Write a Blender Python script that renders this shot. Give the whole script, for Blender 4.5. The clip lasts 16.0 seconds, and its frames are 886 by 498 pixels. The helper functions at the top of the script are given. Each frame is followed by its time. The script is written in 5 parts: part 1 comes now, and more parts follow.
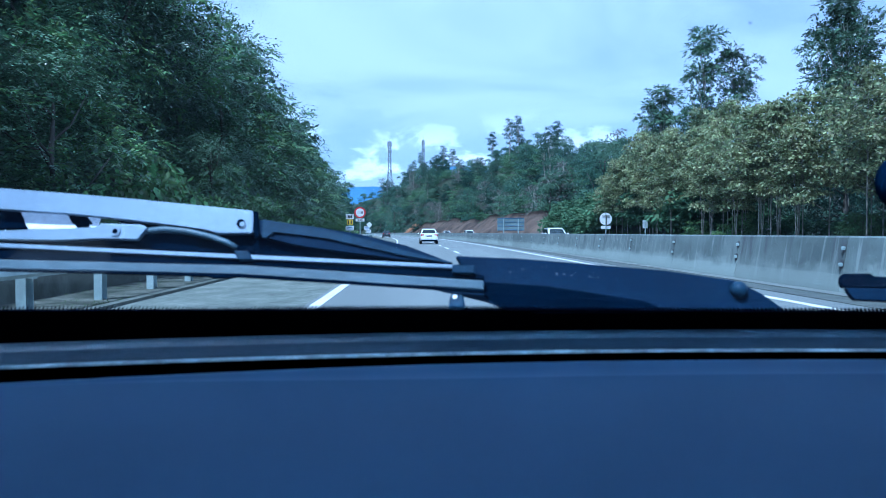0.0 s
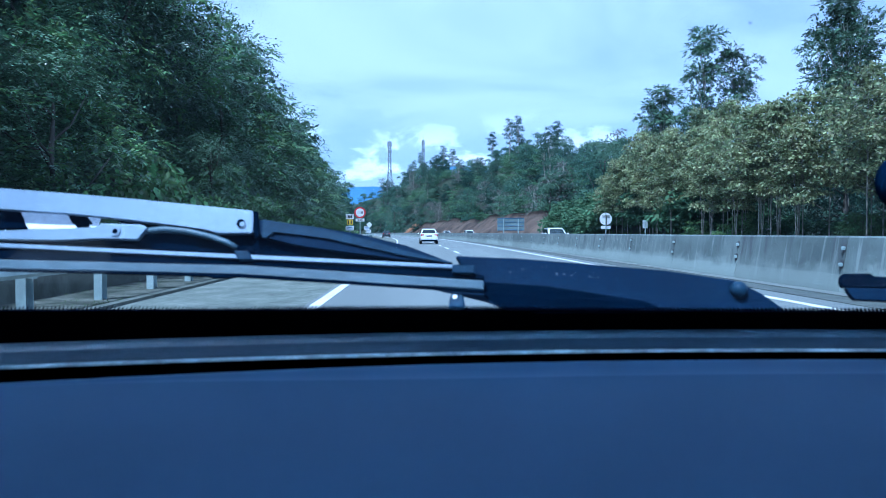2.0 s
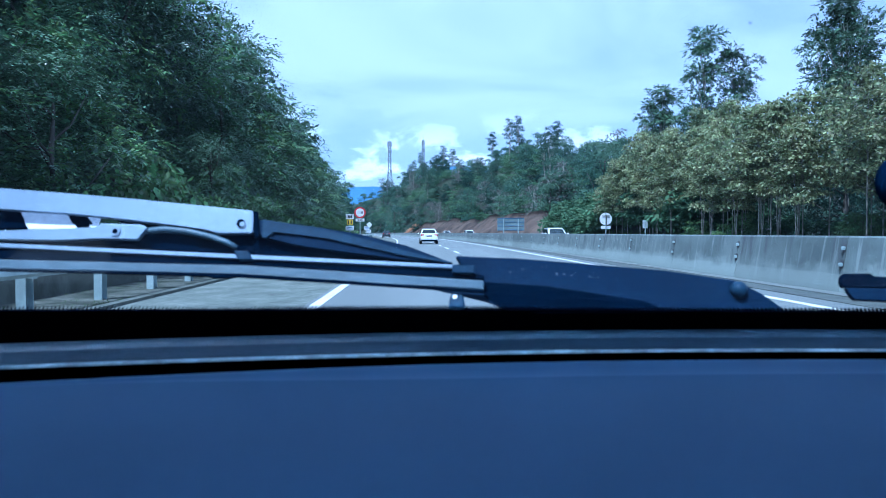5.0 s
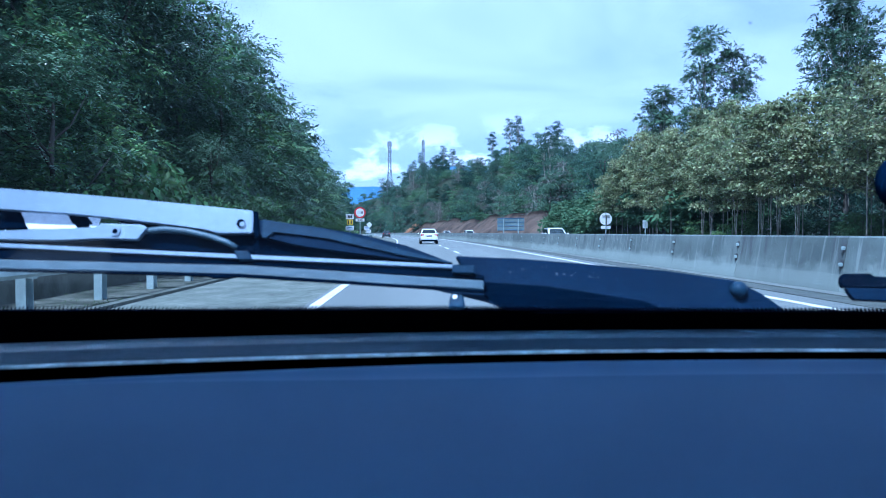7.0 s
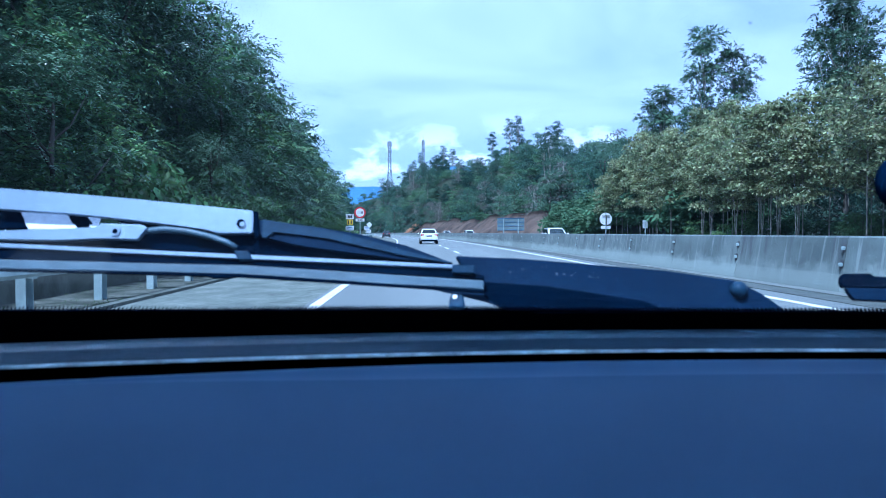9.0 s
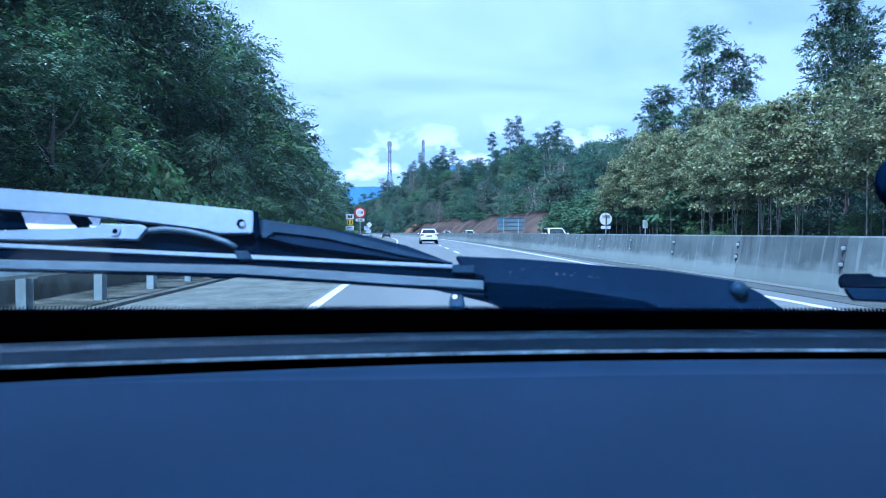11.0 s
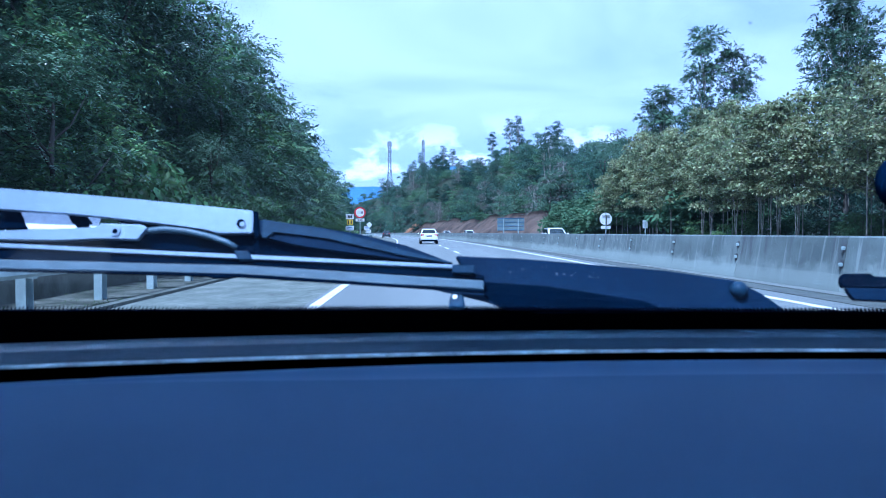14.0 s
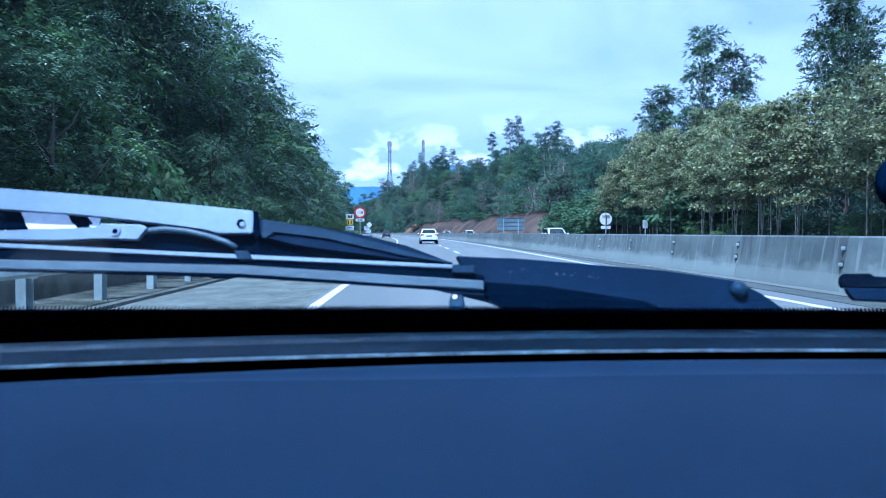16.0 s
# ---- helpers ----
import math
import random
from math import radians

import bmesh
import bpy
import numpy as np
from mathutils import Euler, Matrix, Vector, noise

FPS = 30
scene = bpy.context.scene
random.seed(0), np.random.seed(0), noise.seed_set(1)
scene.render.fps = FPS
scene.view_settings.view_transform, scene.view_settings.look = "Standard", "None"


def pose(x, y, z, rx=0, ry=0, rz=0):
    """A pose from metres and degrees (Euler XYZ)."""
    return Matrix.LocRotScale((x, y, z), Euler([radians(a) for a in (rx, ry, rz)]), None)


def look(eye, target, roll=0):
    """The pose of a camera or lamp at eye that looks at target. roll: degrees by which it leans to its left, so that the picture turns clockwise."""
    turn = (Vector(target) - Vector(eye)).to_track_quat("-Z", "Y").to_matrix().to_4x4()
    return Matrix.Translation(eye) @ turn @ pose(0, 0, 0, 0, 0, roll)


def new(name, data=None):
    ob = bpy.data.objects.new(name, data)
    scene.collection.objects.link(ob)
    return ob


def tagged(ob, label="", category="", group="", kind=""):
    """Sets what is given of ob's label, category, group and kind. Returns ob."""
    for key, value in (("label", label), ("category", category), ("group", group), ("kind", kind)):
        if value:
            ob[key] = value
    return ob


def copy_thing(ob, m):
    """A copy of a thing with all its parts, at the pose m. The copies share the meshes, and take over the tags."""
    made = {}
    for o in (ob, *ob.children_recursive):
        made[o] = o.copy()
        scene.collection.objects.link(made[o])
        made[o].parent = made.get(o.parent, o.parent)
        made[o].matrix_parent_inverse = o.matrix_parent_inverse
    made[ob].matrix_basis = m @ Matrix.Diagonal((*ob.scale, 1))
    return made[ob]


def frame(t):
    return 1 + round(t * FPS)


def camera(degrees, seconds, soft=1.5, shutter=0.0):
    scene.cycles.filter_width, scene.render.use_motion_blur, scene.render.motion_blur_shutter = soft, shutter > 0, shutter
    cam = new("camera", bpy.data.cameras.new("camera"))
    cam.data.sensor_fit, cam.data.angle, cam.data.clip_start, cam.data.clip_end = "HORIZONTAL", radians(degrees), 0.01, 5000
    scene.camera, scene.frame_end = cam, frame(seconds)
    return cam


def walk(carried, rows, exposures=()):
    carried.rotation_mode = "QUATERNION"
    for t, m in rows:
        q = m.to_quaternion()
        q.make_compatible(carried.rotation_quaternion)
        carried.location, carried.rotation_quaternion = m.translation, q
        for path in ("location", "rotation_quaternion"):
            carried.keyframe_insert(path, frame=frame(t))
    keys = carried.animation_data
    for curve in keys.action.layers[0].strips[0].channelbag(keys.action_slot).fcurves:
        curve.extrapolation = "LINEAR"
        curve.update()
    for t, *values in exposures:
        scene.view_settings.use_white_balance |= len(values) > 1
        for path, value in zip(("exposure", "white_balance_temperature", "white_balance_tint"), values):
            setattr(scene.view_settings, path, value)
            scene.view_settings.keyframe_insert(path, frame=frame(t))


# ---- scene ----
FOV = 66.3                       # f about 1.53 sensor half-widths
EYE = (0.0, 0.0, 1.08)           # a phone propped on the dashboard
cam = camera(FOV, 16.0, soft=0.6)
cam.data.dof.use_dof = True      # focused on the road: the wiper and the dashboard are a little soft
cam.data.dof.focus_distance, cam.data.dof.aperture_fstop = 60.0, 13.0
REST = pose(EYE[0], EYE[1], EYE[2], 90 - 1.385, 0, 0)
walk(cam, [(0.0, REST), (16.0, REST)],
     exposures=[(0.0, 0.2, 4320, 7), (2.0, 0.25, 4350, 8), (4.0, 0.28, 4360, 9), (9.0, 0.34, 4350, 12), (11.5, 0.34, 4260, 12), (12.5, 0.39, 4300, 16), (14.5, 0.39, 4300, 16), (16.0, 0.34, 4340, 13)])

# ---------------------------------------------------------------- light
SUN_EL, SUN_AZ = 62.0, -145.0    # high, behind the car over the left-hand verge (degrees from straight ahead)


def node(nt, kind, **inputs):
    n = nt.nodes.new(kind)
    for key, value in inputs.items():
        n.inputs[key.replace("_", " ")].default_value = value
    return n


def build_world():
    w = bpy.data.worlds.new("daylight")
    scene.world = w
    w.use_nodes = True
    nt = w.node_tree
    nt.nodes.clear()
    L = nt.links.new
    sky = nt.nodes.new("ShaderNodeTexSky")
    sky.sky_type = "NISHITA"
    sky.sun_disc = False
    sky.sun_elevation = radians(SUN_EL)
    sky.sun_rotation = radians(SUN_AZ)
    sky.air_density, sky.dust_density, sky.ozone_density = 1.0, 0.6, 1.6
    tc = nt.nodes.new("ShaderNodeTexCoord")
    sep = nt.nodes.new("ShaderNodeSeparateXYZ")
    L(tc.outputs["Generated"], sep.inputs[0])

    def math_node(op, a, b=None):
        m = nt.nodes.new("ShaderNodeMath")
        m.operation = op
        for i, v in enumerate((a, b)):
            if v is None:
                continue
            if isinstance(v, (int, float)):
                m.inputs[i].default_value = v
            else:
                L(v, m.inputs[i])
        return m.outputs[0]

    # a high veil of cloud, flattened towards the horizon
    lift = math_node("ADD", math_node("MAXIMUM", sep.outputs[2], 0.0), 0.12)
    cx = math_node("DIVIDE", sep.outputs[0], lift)
    cy = math_node("DIVIDE", sep.outputs[1], lift)
    comb = nt.nodes.new("ShaderNodeCombineXYZ")
    L(cx, comb.inputs[0]), L(cy, comb.inputs[1])
    veil = node(nt, "ShaderNodeTexNoise", Scale=0.8, Detail=7.0, Roughness=0.55, Distortion=0.6)
    L(comb.outputs[0], veil.inputs["Vector"])
    ramp = nt.nodes.new("ShaderNodeMapRange")
    ramp.interpolation_type = "SMOOTHSTEP"
    ramp.inputs[1].default_value, ramp.inputs[2].default_value = 0.3, 0.6
    ramp.inputs[3].default_value, ramp.inputs[4].default_value = 0.5, 0.97
    L(veil.outputs["Fac"], ramp.inputs[0])
    # heaped clouds that stand low over the hills
    heap = node(nt, "ShaderNodeTexNoise", Scale=13.0, Detail=6.0, Roughness=0.55, Distortion=0.2)
    mp = nt.nodes.new("ShaderNodeMapping")
    mp.inputs["Scale"].default_value = (1.0, 1.0, 1.7)
    mp.inputs["Location"].default_value = (0.37, 0.1, 0.22)
    L(tc.outputs["Generated"], mp.inputs[0]), L(mp.outputs[0], heap.inputs["Vector"])
    hmask = nt.nodes.new("ShaderNodeMapRange")
    hmask.interpolation_type = "SMOOTHSTEP"
    hmask.inputs[1].default_value, hmask.inputs[2].default_value = 0.5, 0.62
    L(heap.outputs["Fac"], hmask.inputs[0])
    fade = nt.nodes.new("ShaderNodeMapRange")
    fade.interpolation_type = "SMOOTHSTEP"
    fade.inputs[1].default_value, fade.inputs[2].default_value = 0.19, 0.11
    L(sep.outputs[2], fade.inputs[0])
    low = math_node("MULTIPLY", hmask.outputs[0], fade.outputs[0])
    mix1 = nt.nodes.new("ShaderNodeMix")
    mix1.data_type = "RGBA"
    thin = nt.nodes.new("ShaderNodeMapRange")
    thin.interpolation_type = "SMOOTHSTEP"
    for i, v in enumerate((0.09, 0.2, 0.45, 1.0)):
        thin.inputs[i + 1].default_value = v
    L(sep.outputs[2], thin.inputs[0])
    L(math_node("MULTIPLY", ramp.outputs[0], thin.outputs[0]), mix1.inputs["Factor"])
    L(sky.outputs[0], mix1.inputs[6])
    mix1.inputs[7].default_value = (7.35, 8.0, 9.8, 1)
    mix2 = nt.nodes.new("ShaderNodeMix")
    mix2.data_type = "RGBA"
    L(low, mix2.inputs["Factor"])
    L(mix1.outputs[2], mix2.inputs[6])
    mix2.inputs[7].default_value = (10.8, 11.2, 12.4, 1)
    bg = node(nt, "ShaderNodeBackground", Strength=0.1)
    L(mix2.outputs[2], bg.inputs[0])
    out = nt.nodes.new("ShaderNodeOutputWorld")
    L(bg.outputs[0], out.inputs[0])


build_world()
sun = new("sun", bpy.data.lights.new("sun", "SUN"))
sun.data.energy, sun.data.angle, sun.data.color = 5.0, radians(1.5), (1.0, 0.96, 0.88)
_e, _a = radians(SUN_EL), radians(SUN_AZ)
sun.matrix_world = look((math.sin(_a) * math.cos(_e) * 50, math.cos(_a) * math.cos(_e) * 50, math.sin(_e) * 50), (0, 0, 0))


# ---------------------------------------------------------------- materials
def material(name, color, color2=None, rough=0.6, metal=0.0, scale=4.0, fine=60.0, bump=0.2, per_piece=0.0,
             per_leaf=0.0, stretch=(1, 1, 1), coat=0.0, spec=0.5, translucent=0.0, speck=0.0, contrast=(0.35, 0.65)):
    """Two scales of noise between two colours, with relief; variation per object and per island."""
    m = bpy.data.materials.new(name)
    m.use_nodes = True
    nt = m.node_tree
    L = nt.links.new
    b = nt.nodes["Principled BSDF"]
    color2 = color2 or tuple(c * 0.75 for c in color)
    tc = nt.nodes.new("ShaderNodeTexCoord")
    mp = nt.nodes.new("ShaderNodeMapping")
    mp.inputs["Scale"].default_value = stretch
    geo = nt.nodes.new("ShaderNodeNewGeometry")
    L(geo.outputs["Position"], mp.inputs[0])
    n1 = node(nt, "ShaderNodeTexNoise", Scale=scale, Detail=5.0, Roughness=0.6)
    n2 = node(nt, "ShaderNodeTexNoise", Scale=fine, Detail=3.0, Roughness=0.6)
    L(mp.outputs[0], n1.inputs["Vector"]), L(mp.outputs[0], n2.inputs["Vector"])
    r1 = nt.nodes.new("ShaderNodeMapRange")
    r1.inputs[1].default_value, r1.inputs[2].default_value = contrast
    L(n1.outputs["Fac"], r1.inputs[0])
    mix = nt.nodes.new("ShaderNodeMix")
    mix.data_type = "RGBA"
    L(r1.outputs[0], mix.inputs["Factor"])
    mix.inputs[6].default_value, mix.inputs[7].default_value = (*color, 1), (*color2, 1)
    col = mix.outputs[2]
    hsv = nt.nodes.new("ShaderNodeHueSaturation")
    L(col, hsv.inputs["Color"])
    val = nt.nodes.new("ShaderNodeMapRange")
    val.inputs[1].default_value, val.inputs[2].default_value = 0.3, 0.7
    val.inputs[3].default_value, val.inputs[4].default_value = 0.85 - speck, 1.15 + speck
    L(n2.outputs["Fac"], val.inputs[0])
    v = val.outputs[0]
    for amount, src in ((per_piece, "object"), (per_leaf, "island")):
        if not amount:
            continue
        if src == "object":
            rnd = nt.nodes.new("ShaderNodeObjectInfo").outputs["Random"]
        else:
            rnd = geo.outputs["Random Per Island"]
        mr = nt.nodes.new("ShaderNodeMapRange")
        mr.inputs[3].default_value, mr.inputs[4].default_value = 1 - amount, 1 + amount
        L(rnd, mr.inputs[0])
        mu = nt.nodes.new("ShaderNodeMath")
        mu.operation = "MULTIPLY"
        L(v, mu.inputs[0]), L(mr.outputs[0], mu.inputs[1])
        v = mu.outputs[0]
        if src == "island":
            hr = nt.nodes.new("ShaderNodeMapRange")
            hr.inputs[3].default_value, hr.inputs[4].default_value = 0.47, 0.53
            L(rnd, hr.inputs[0]), L(hr.outputs[0], hsv.inputs["Hue"])
    L(v, hsv.inputs["Value"])
    L(hsv.outputs[0], b.inputs["Base Color"])
    b.inputs["Roughness"].default_value, b.inputs["Metallic"].default_value = rough, metal
    b.inputs["Coat Weight"].default_value, b.inputs["Specular IOR Level"].default_value = coat, spec
    if bump:
        bp = node(nt, "ShaderNodeBump", Strength=bump, Distance=0.02)
        L(n2.outputs["Fac"], bp.inputs["Height"]), L(bp.outputs[0], b.inputs["Normal"])
    if translucent:
        tr = nt.nodes.new("ShaderNodeBsdfTranslucent")
        L(hsv.outputs[0], tr.inputs[0])
        ms = nt.nodes.new("ShaderNodeMixShader")
        ms.inputs[0].default_value = translucent
        L(b.outputs[0], ms.inputs[1]), L(tr.outputs[0], ms.inputs[2])
        L(ms.outputs[0], nt.nodes["Material Output"].inputs[0])
    return m


def glass_material(name, tint=(0.93, 0.98, 0.97), rough=0.0):
    m = bpy.data.materials.new(name)
    m.use_nodes = True
    b = m.node_tree.nodes["Principled BSDF"]
    b.inputs["Base Color"].default_value = (*tint, 1)
    b.inputs["Transmission Weight"].default_value, b.inputs["Roughness"].default_value = 1.0, rough
    b.inputs["IOR"].default_value = 1.12
    nt = m.node_tree
    # a thin blue veil painted in for glare, patchy like dust and wiped smears
    geo = nt.nodes.new("ShaderNodeNewGeometry")
    n = node(nt, "ShaderNodeTexNoise", Scale=7.0, Detail=5.0, Roughness=0.6, Distortion=1.0)
    nt.links.new(geo.outputs["Position"], n.inputs["Vector"])
    r = nt.nodes.new("ShaderNodeMapRange")
    for i, v in enumerate((0.3, 0.7, 0.0003, 0.0014)):
        r.inputs[i + 1].default_value = v
    nt.links.new(n.outputs["Fac"], r.inputs[0])
    dust = nt.nodes.new("ShaderNodeBsdfTranslucent")
    dust.inputs[0].default_value = (0.6, 0.75, 1.0, 1)
    mx = nt.nodes.new("ShaderNodeMixShader")
    nt.links.new(r.outputs[0], mx.inputs[0])
    nt.links.new(b.outputs[0], mx.inputs[1]), nt.links.new(dust.outputs[0], mx.inputs[2])
    nt.links.new(mx.outputs[0], nt.nodes["Material Output"].inputs[0])
    return m


M = {}
M["asphalt"] = material("worn_grey_asphalt", (0.2, 0.214, 0.205), (0.155, 0.168, 0.162), 0.75, scale=0.35, fine=40, bump=0.25, stretch=(1.6, 0.12, 1), speck=0.08, spec=0.15)
M["shoulder"] = material("pale_shoulder_asphalt", (0.2, 0.215, 0.185), (0.1, 0.112, 0.096), 0.9, scale=2.2, fine=13, bump=0.9, stretch=(1, 0.55, 1), speck=0.12, contrast=(0.3, 0.7), spec=0.12)
M["paint"] = material("white_road_paint", (0.78, 0.78, 0.76), (0.6, 0.6, 0.58), 0.6, scale=3, fine=50, bump=0.1)

def concrete_material(name):
    """Weathered cast concrete: broad blotches, rain streaks from the top, road dust splashed over the foot."""
    m = bpy.data.materials.new(name)
    m.use_nodes = True
    nt = m.node_tree
    L = nt.links.new
    b = nt.nodes["Principled BSDF"]
    geo = nt.nodes.new("ShaderNodeNewGeometry")
    sep = nt.nodes.new("ShaderNodeSeparateXYZ")
    L(geo.outputs["Position"], sep.inputs[0])

    def noise_at(scale, stretch, detail=5.0, rough=0.6):
        mp = nt.nodes.new("ShaderNodeMapping")
        mp.inputs["Scale"].default_value = stretch
        n = node(nt, "ShaderNodeTexNoise", Scale=scale, Detail=detail, Roughness=rough)
        L(geo.outputs["Position"], mp.inputs[0]), L(mp.outputs[0], n.inputs["Vector"])
        return n.outputs["Fac"]

    def ranged(src, a0, a1, b0=0.0, b1=1.0):
        r = nt.nodes.new("ShaderNodeMapRange")
        r.interpolation_type = "SMOOTHSTEP"
        for i, v in enumerate((a0, a1, b0, b1)):
            r.inputs[i + 1].default_value = v
        L(src, r.inputs[0])
        return r.outputs[0]

    def times(a, c, op="MULTIPLY"):
        n = nt.nodes.new("ShaderNodeMath")
        n.operation = op
        for i, v in enumerate((a, c)):
            if isinstance(v, (int, float)):
                n.inputs[i].default_value = v
            else:
                L(v, n.inputs[i])
        return n.outputs[0]

    def mixed(fac, a, c):
        n = nt.nodes.new("ShaderNodeMix")
        n.data_type = "RGBA"
        L(fac, n.inputs["Factor"])
        for i, v in ((6, a), (7, c)):
            if isinstance(v, tuple):
                n.inputs[i].default_value = (*v, 1)
            else:
                L(v, n.inputs[i])
        return n.outputs[2]

    blotch = noise_at(0.55, (1, 1, 1.6))
    streak = noise_at(2.6, (0, 1, 0.16), 6.0)
    grain = noise_at(38.0, (1, 1, 1), 3.0)
    col = mixed(ranged(blotch, 0.35, 0.65), (0.16, 0.188, 0.178), (0.1, 0.122, 0.118))
    col = mixed(times(ranged(streak, 0.48, 0.75), ranged(sep.outputs[2], 0.15, 0.7)), col, (0.075, 0.08, 0.088))
    col = mixed(times(ranged(noise_at(6.5, (0, 1, 0.08), 4.0), 0.55, 0.7), 0.6), col, (0.28, 0.315, 0.3))
    edge = times(sep.outputs[2], times(noise_at(1.3, (1, 1, 1.6), 7.0, 0.7), 0.85), "SUBTRACT")
    col = mixed(times(ranged(edge, 0.12, -0.16), 0.65), col, (0.285, 0.325, 0.3))
    hsv = nt.nodes.new("ShaderNodeHueSaturation")
    rnd = nt.nodes.new("ShaderNodeObjectInfo").outputs["Random"]
    L(times(ranged(grain, 0.3, 0.7, 0.9, 1.1), ranged(rnd, 0, 1, 0.86, 1.14)), hsv.inputs["Value"])
    L(col, hsv.inputs["Color"]), L(hsv.outputs[0], b.inputs["Base Color"])
    b.inputs["Roughness"].default_value = 0.92
    bp = node(nt, "ShaderNodeBump", Strength=0.35, Distance=0.01)
    L(grain, bp.inputs["Height"]), L(bp.outputs[0], b.inputs["Normal"])
    return m


M["concrete"] = concrete_material("weathered_concrete")
M["toe"] = material("dusty_concrete_toe", (0.19, 0.205, 0.19), (0.105, 0.115, 0.106), 0.85, scale=0.9, fine=30, bump=0.3, contrast=(0.3, 0.7))
M["stain"] = material("rust_black_stain", (0.05, 0.05, 0.055), (0.1, 0.1, 0.1), 0.8, scale=8)
M["drain"] = material("dark_mottled_gutter", (0.058, 0.066, 0.062), (0.1, 0.112, 0.1), 0.85, scale=2.5, fine=30, bump=0.6)
M["kerb"] = material("mossy_kerb", (0.12, 0.128, 0.105), (0.055, 0.062, 0.048), 0.85, scale=2.0, fine=22, bump=0.5, speck=0.12)
M["verge"] = material("dusty_dirt_verge", (0.125, 0.128, 0.108), (0.04, 0.046, 0.036), 0.95, scale=1.7, fine=16, bump=0.7, speck=0.18, spec=0.1, contrast=(0.36, 0.6))
M["galv"] = material("galvanised_steel", (0.45, 0.53, 0.52), (0.34, 0.41, 0.41), 0.55, 0.35, scale=3, fine=40, bump=0.1, per_piece=0.1)
M["soil"] = material("red_brown_soil", (0.24, 0.165, 0.12), (0.095, 0.068, 0.052), 0.95, scale=0.16, fine=2.2, bump=0.9, speck=0.2, contrast=(0.38, 0.62))
M["clay"] = material("orange_clay", (0.4, 0.21, 0.11), (0.3, 0.15, 0.08), 0.95, scale=0.6, fine=5, bump=0.5)
M["ground"] = material("jungle_floor", (0.03, 0.045, 0.02), (0.018, 0.024, 0.012), 0.95, scale=0.3, fine=4, bump=0.8, speck=0.1)
M["grass"] = material("rough_grass_blades", (0.1, 0.16, 0.04), (0.06, 0.11, 0.03), 0.6, scale=0.5, fine=8, bump=0, per_leaf=0.35, translucent=0.25)
M["leaf_deep"] = material("deep_green_leaves", (0.13, 0.2, 0.112), (0.042, 0.074, 0.043), 0.36, scale=0.25, fine=1.2, bump=0, per_leaf=0.5, per_piece=0.25, translucent=0.2)
M["leaf_mid"] = material("mid_green_leaves", (0.175, 0.27, 0.145), (0.078, 0.134, 0.074), 0.36, scale=0.25, fine=1.2, bump=0, per_leaf=0.5, per_piece=0.25, translucent=0.22)
M["leaf_bright"] = material("bright_green_leaves", (0.18, 0.28, 0.1), (0.1, 0.17, 0.062), 0.5, scale=0.4, fine=1.5, bump=0, per_leaf=0.4, per_piece=0.15, translucent=0.35)
M["leaf_teak"] = material("yellowing_teak_leaves", (0.37, 0.375, 0.18), (0.11, 0.15, 0.075), 0.5, scale=0.6, fine=2.5, bump=0, per_leaf=0.6, per_piece=0.15, translucent=0.3)
# distance haze is painted into the far leaves: bluish green, little contrast
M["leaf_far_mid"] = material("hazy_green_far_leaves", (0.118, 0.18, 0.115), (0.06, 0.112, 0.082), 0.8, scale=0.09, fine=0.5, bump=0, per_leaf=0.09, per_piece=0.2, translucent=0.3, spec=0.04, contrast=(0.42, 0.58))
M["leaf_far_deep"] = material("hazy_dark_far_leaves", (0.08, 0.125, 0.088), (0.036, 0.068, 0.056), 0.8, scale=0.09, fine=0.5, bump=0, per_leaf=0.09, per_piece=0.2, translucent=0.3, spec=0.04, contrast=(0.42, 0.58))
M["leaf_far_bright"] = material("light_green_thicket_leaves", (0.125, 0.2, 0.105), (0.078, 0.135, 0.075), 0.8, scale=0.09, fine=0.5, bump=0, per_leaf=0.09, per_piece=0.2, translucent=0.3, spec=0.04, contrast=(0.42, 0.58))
M["leaf_grey"] = material("grey_purple_twigs_leaves", (0.17, 0.155, 0.14), (0.12, 0.12, 0.1), 0.7, scale=0.3, fine=1.5, bump=0, per_leaf=0.4, per_piece=0.15, translucent=0.2)
M["bark"] = material("pale_bark", (0.42, 0.39, 0.33), (0.24, 0.22, 0.185), 0.9, scale=2, fine=14, bump=0.6, per_piece=0.2, stretch=(1, 1, 0.3))
M["bark_dark"] = material("dark_bark", (0.1, 0.085, 0.07), (0.055, 0.05, 0.04), 0.9, scale=2, fine=14, bump=0.6, per_piece=0.2)
# the blue is distance haze put into the base colour
M["mountain"] = material("haze_tinted_blue_mountain", (0.065, 0.155, 0.28), (0.055, 0.135, 0.25), 1.0, scale=0.004, fine=0.02, bump=0)
M["car_white"] = material("white_car_paint", (0.8, 0.8, 0.78), (0.76, 0.76, 0.74), 0.3, scale=2, fine=80, bump=0, coat=0.6)
M["car_dark"] = material("dark_car_paint", (0.03, 0.035, 0.045), (0.025, 0.028, 0.035), 0.3, scale=2, fine=80, bump=0, coat=0.6)
M["car_glass"] = material("dark_car_glass", (0.03, 0.04, 0.045), (0.02, 0.03, 0.03), 0.08, scale=2, fine=80, bump=0)
M["tyre"] = material("black_tyre", (0.02, 0.02, 0.02), (0.03, 0.03, 0.03), 0.85, scale=12, fine=80, bump=0.3)
M["rim"] = material("silver_rim", (0.55, 0.56, 0.58), (0.45, 0.46, 0.48), 0.35, 0.8, scale=8, bump=0)
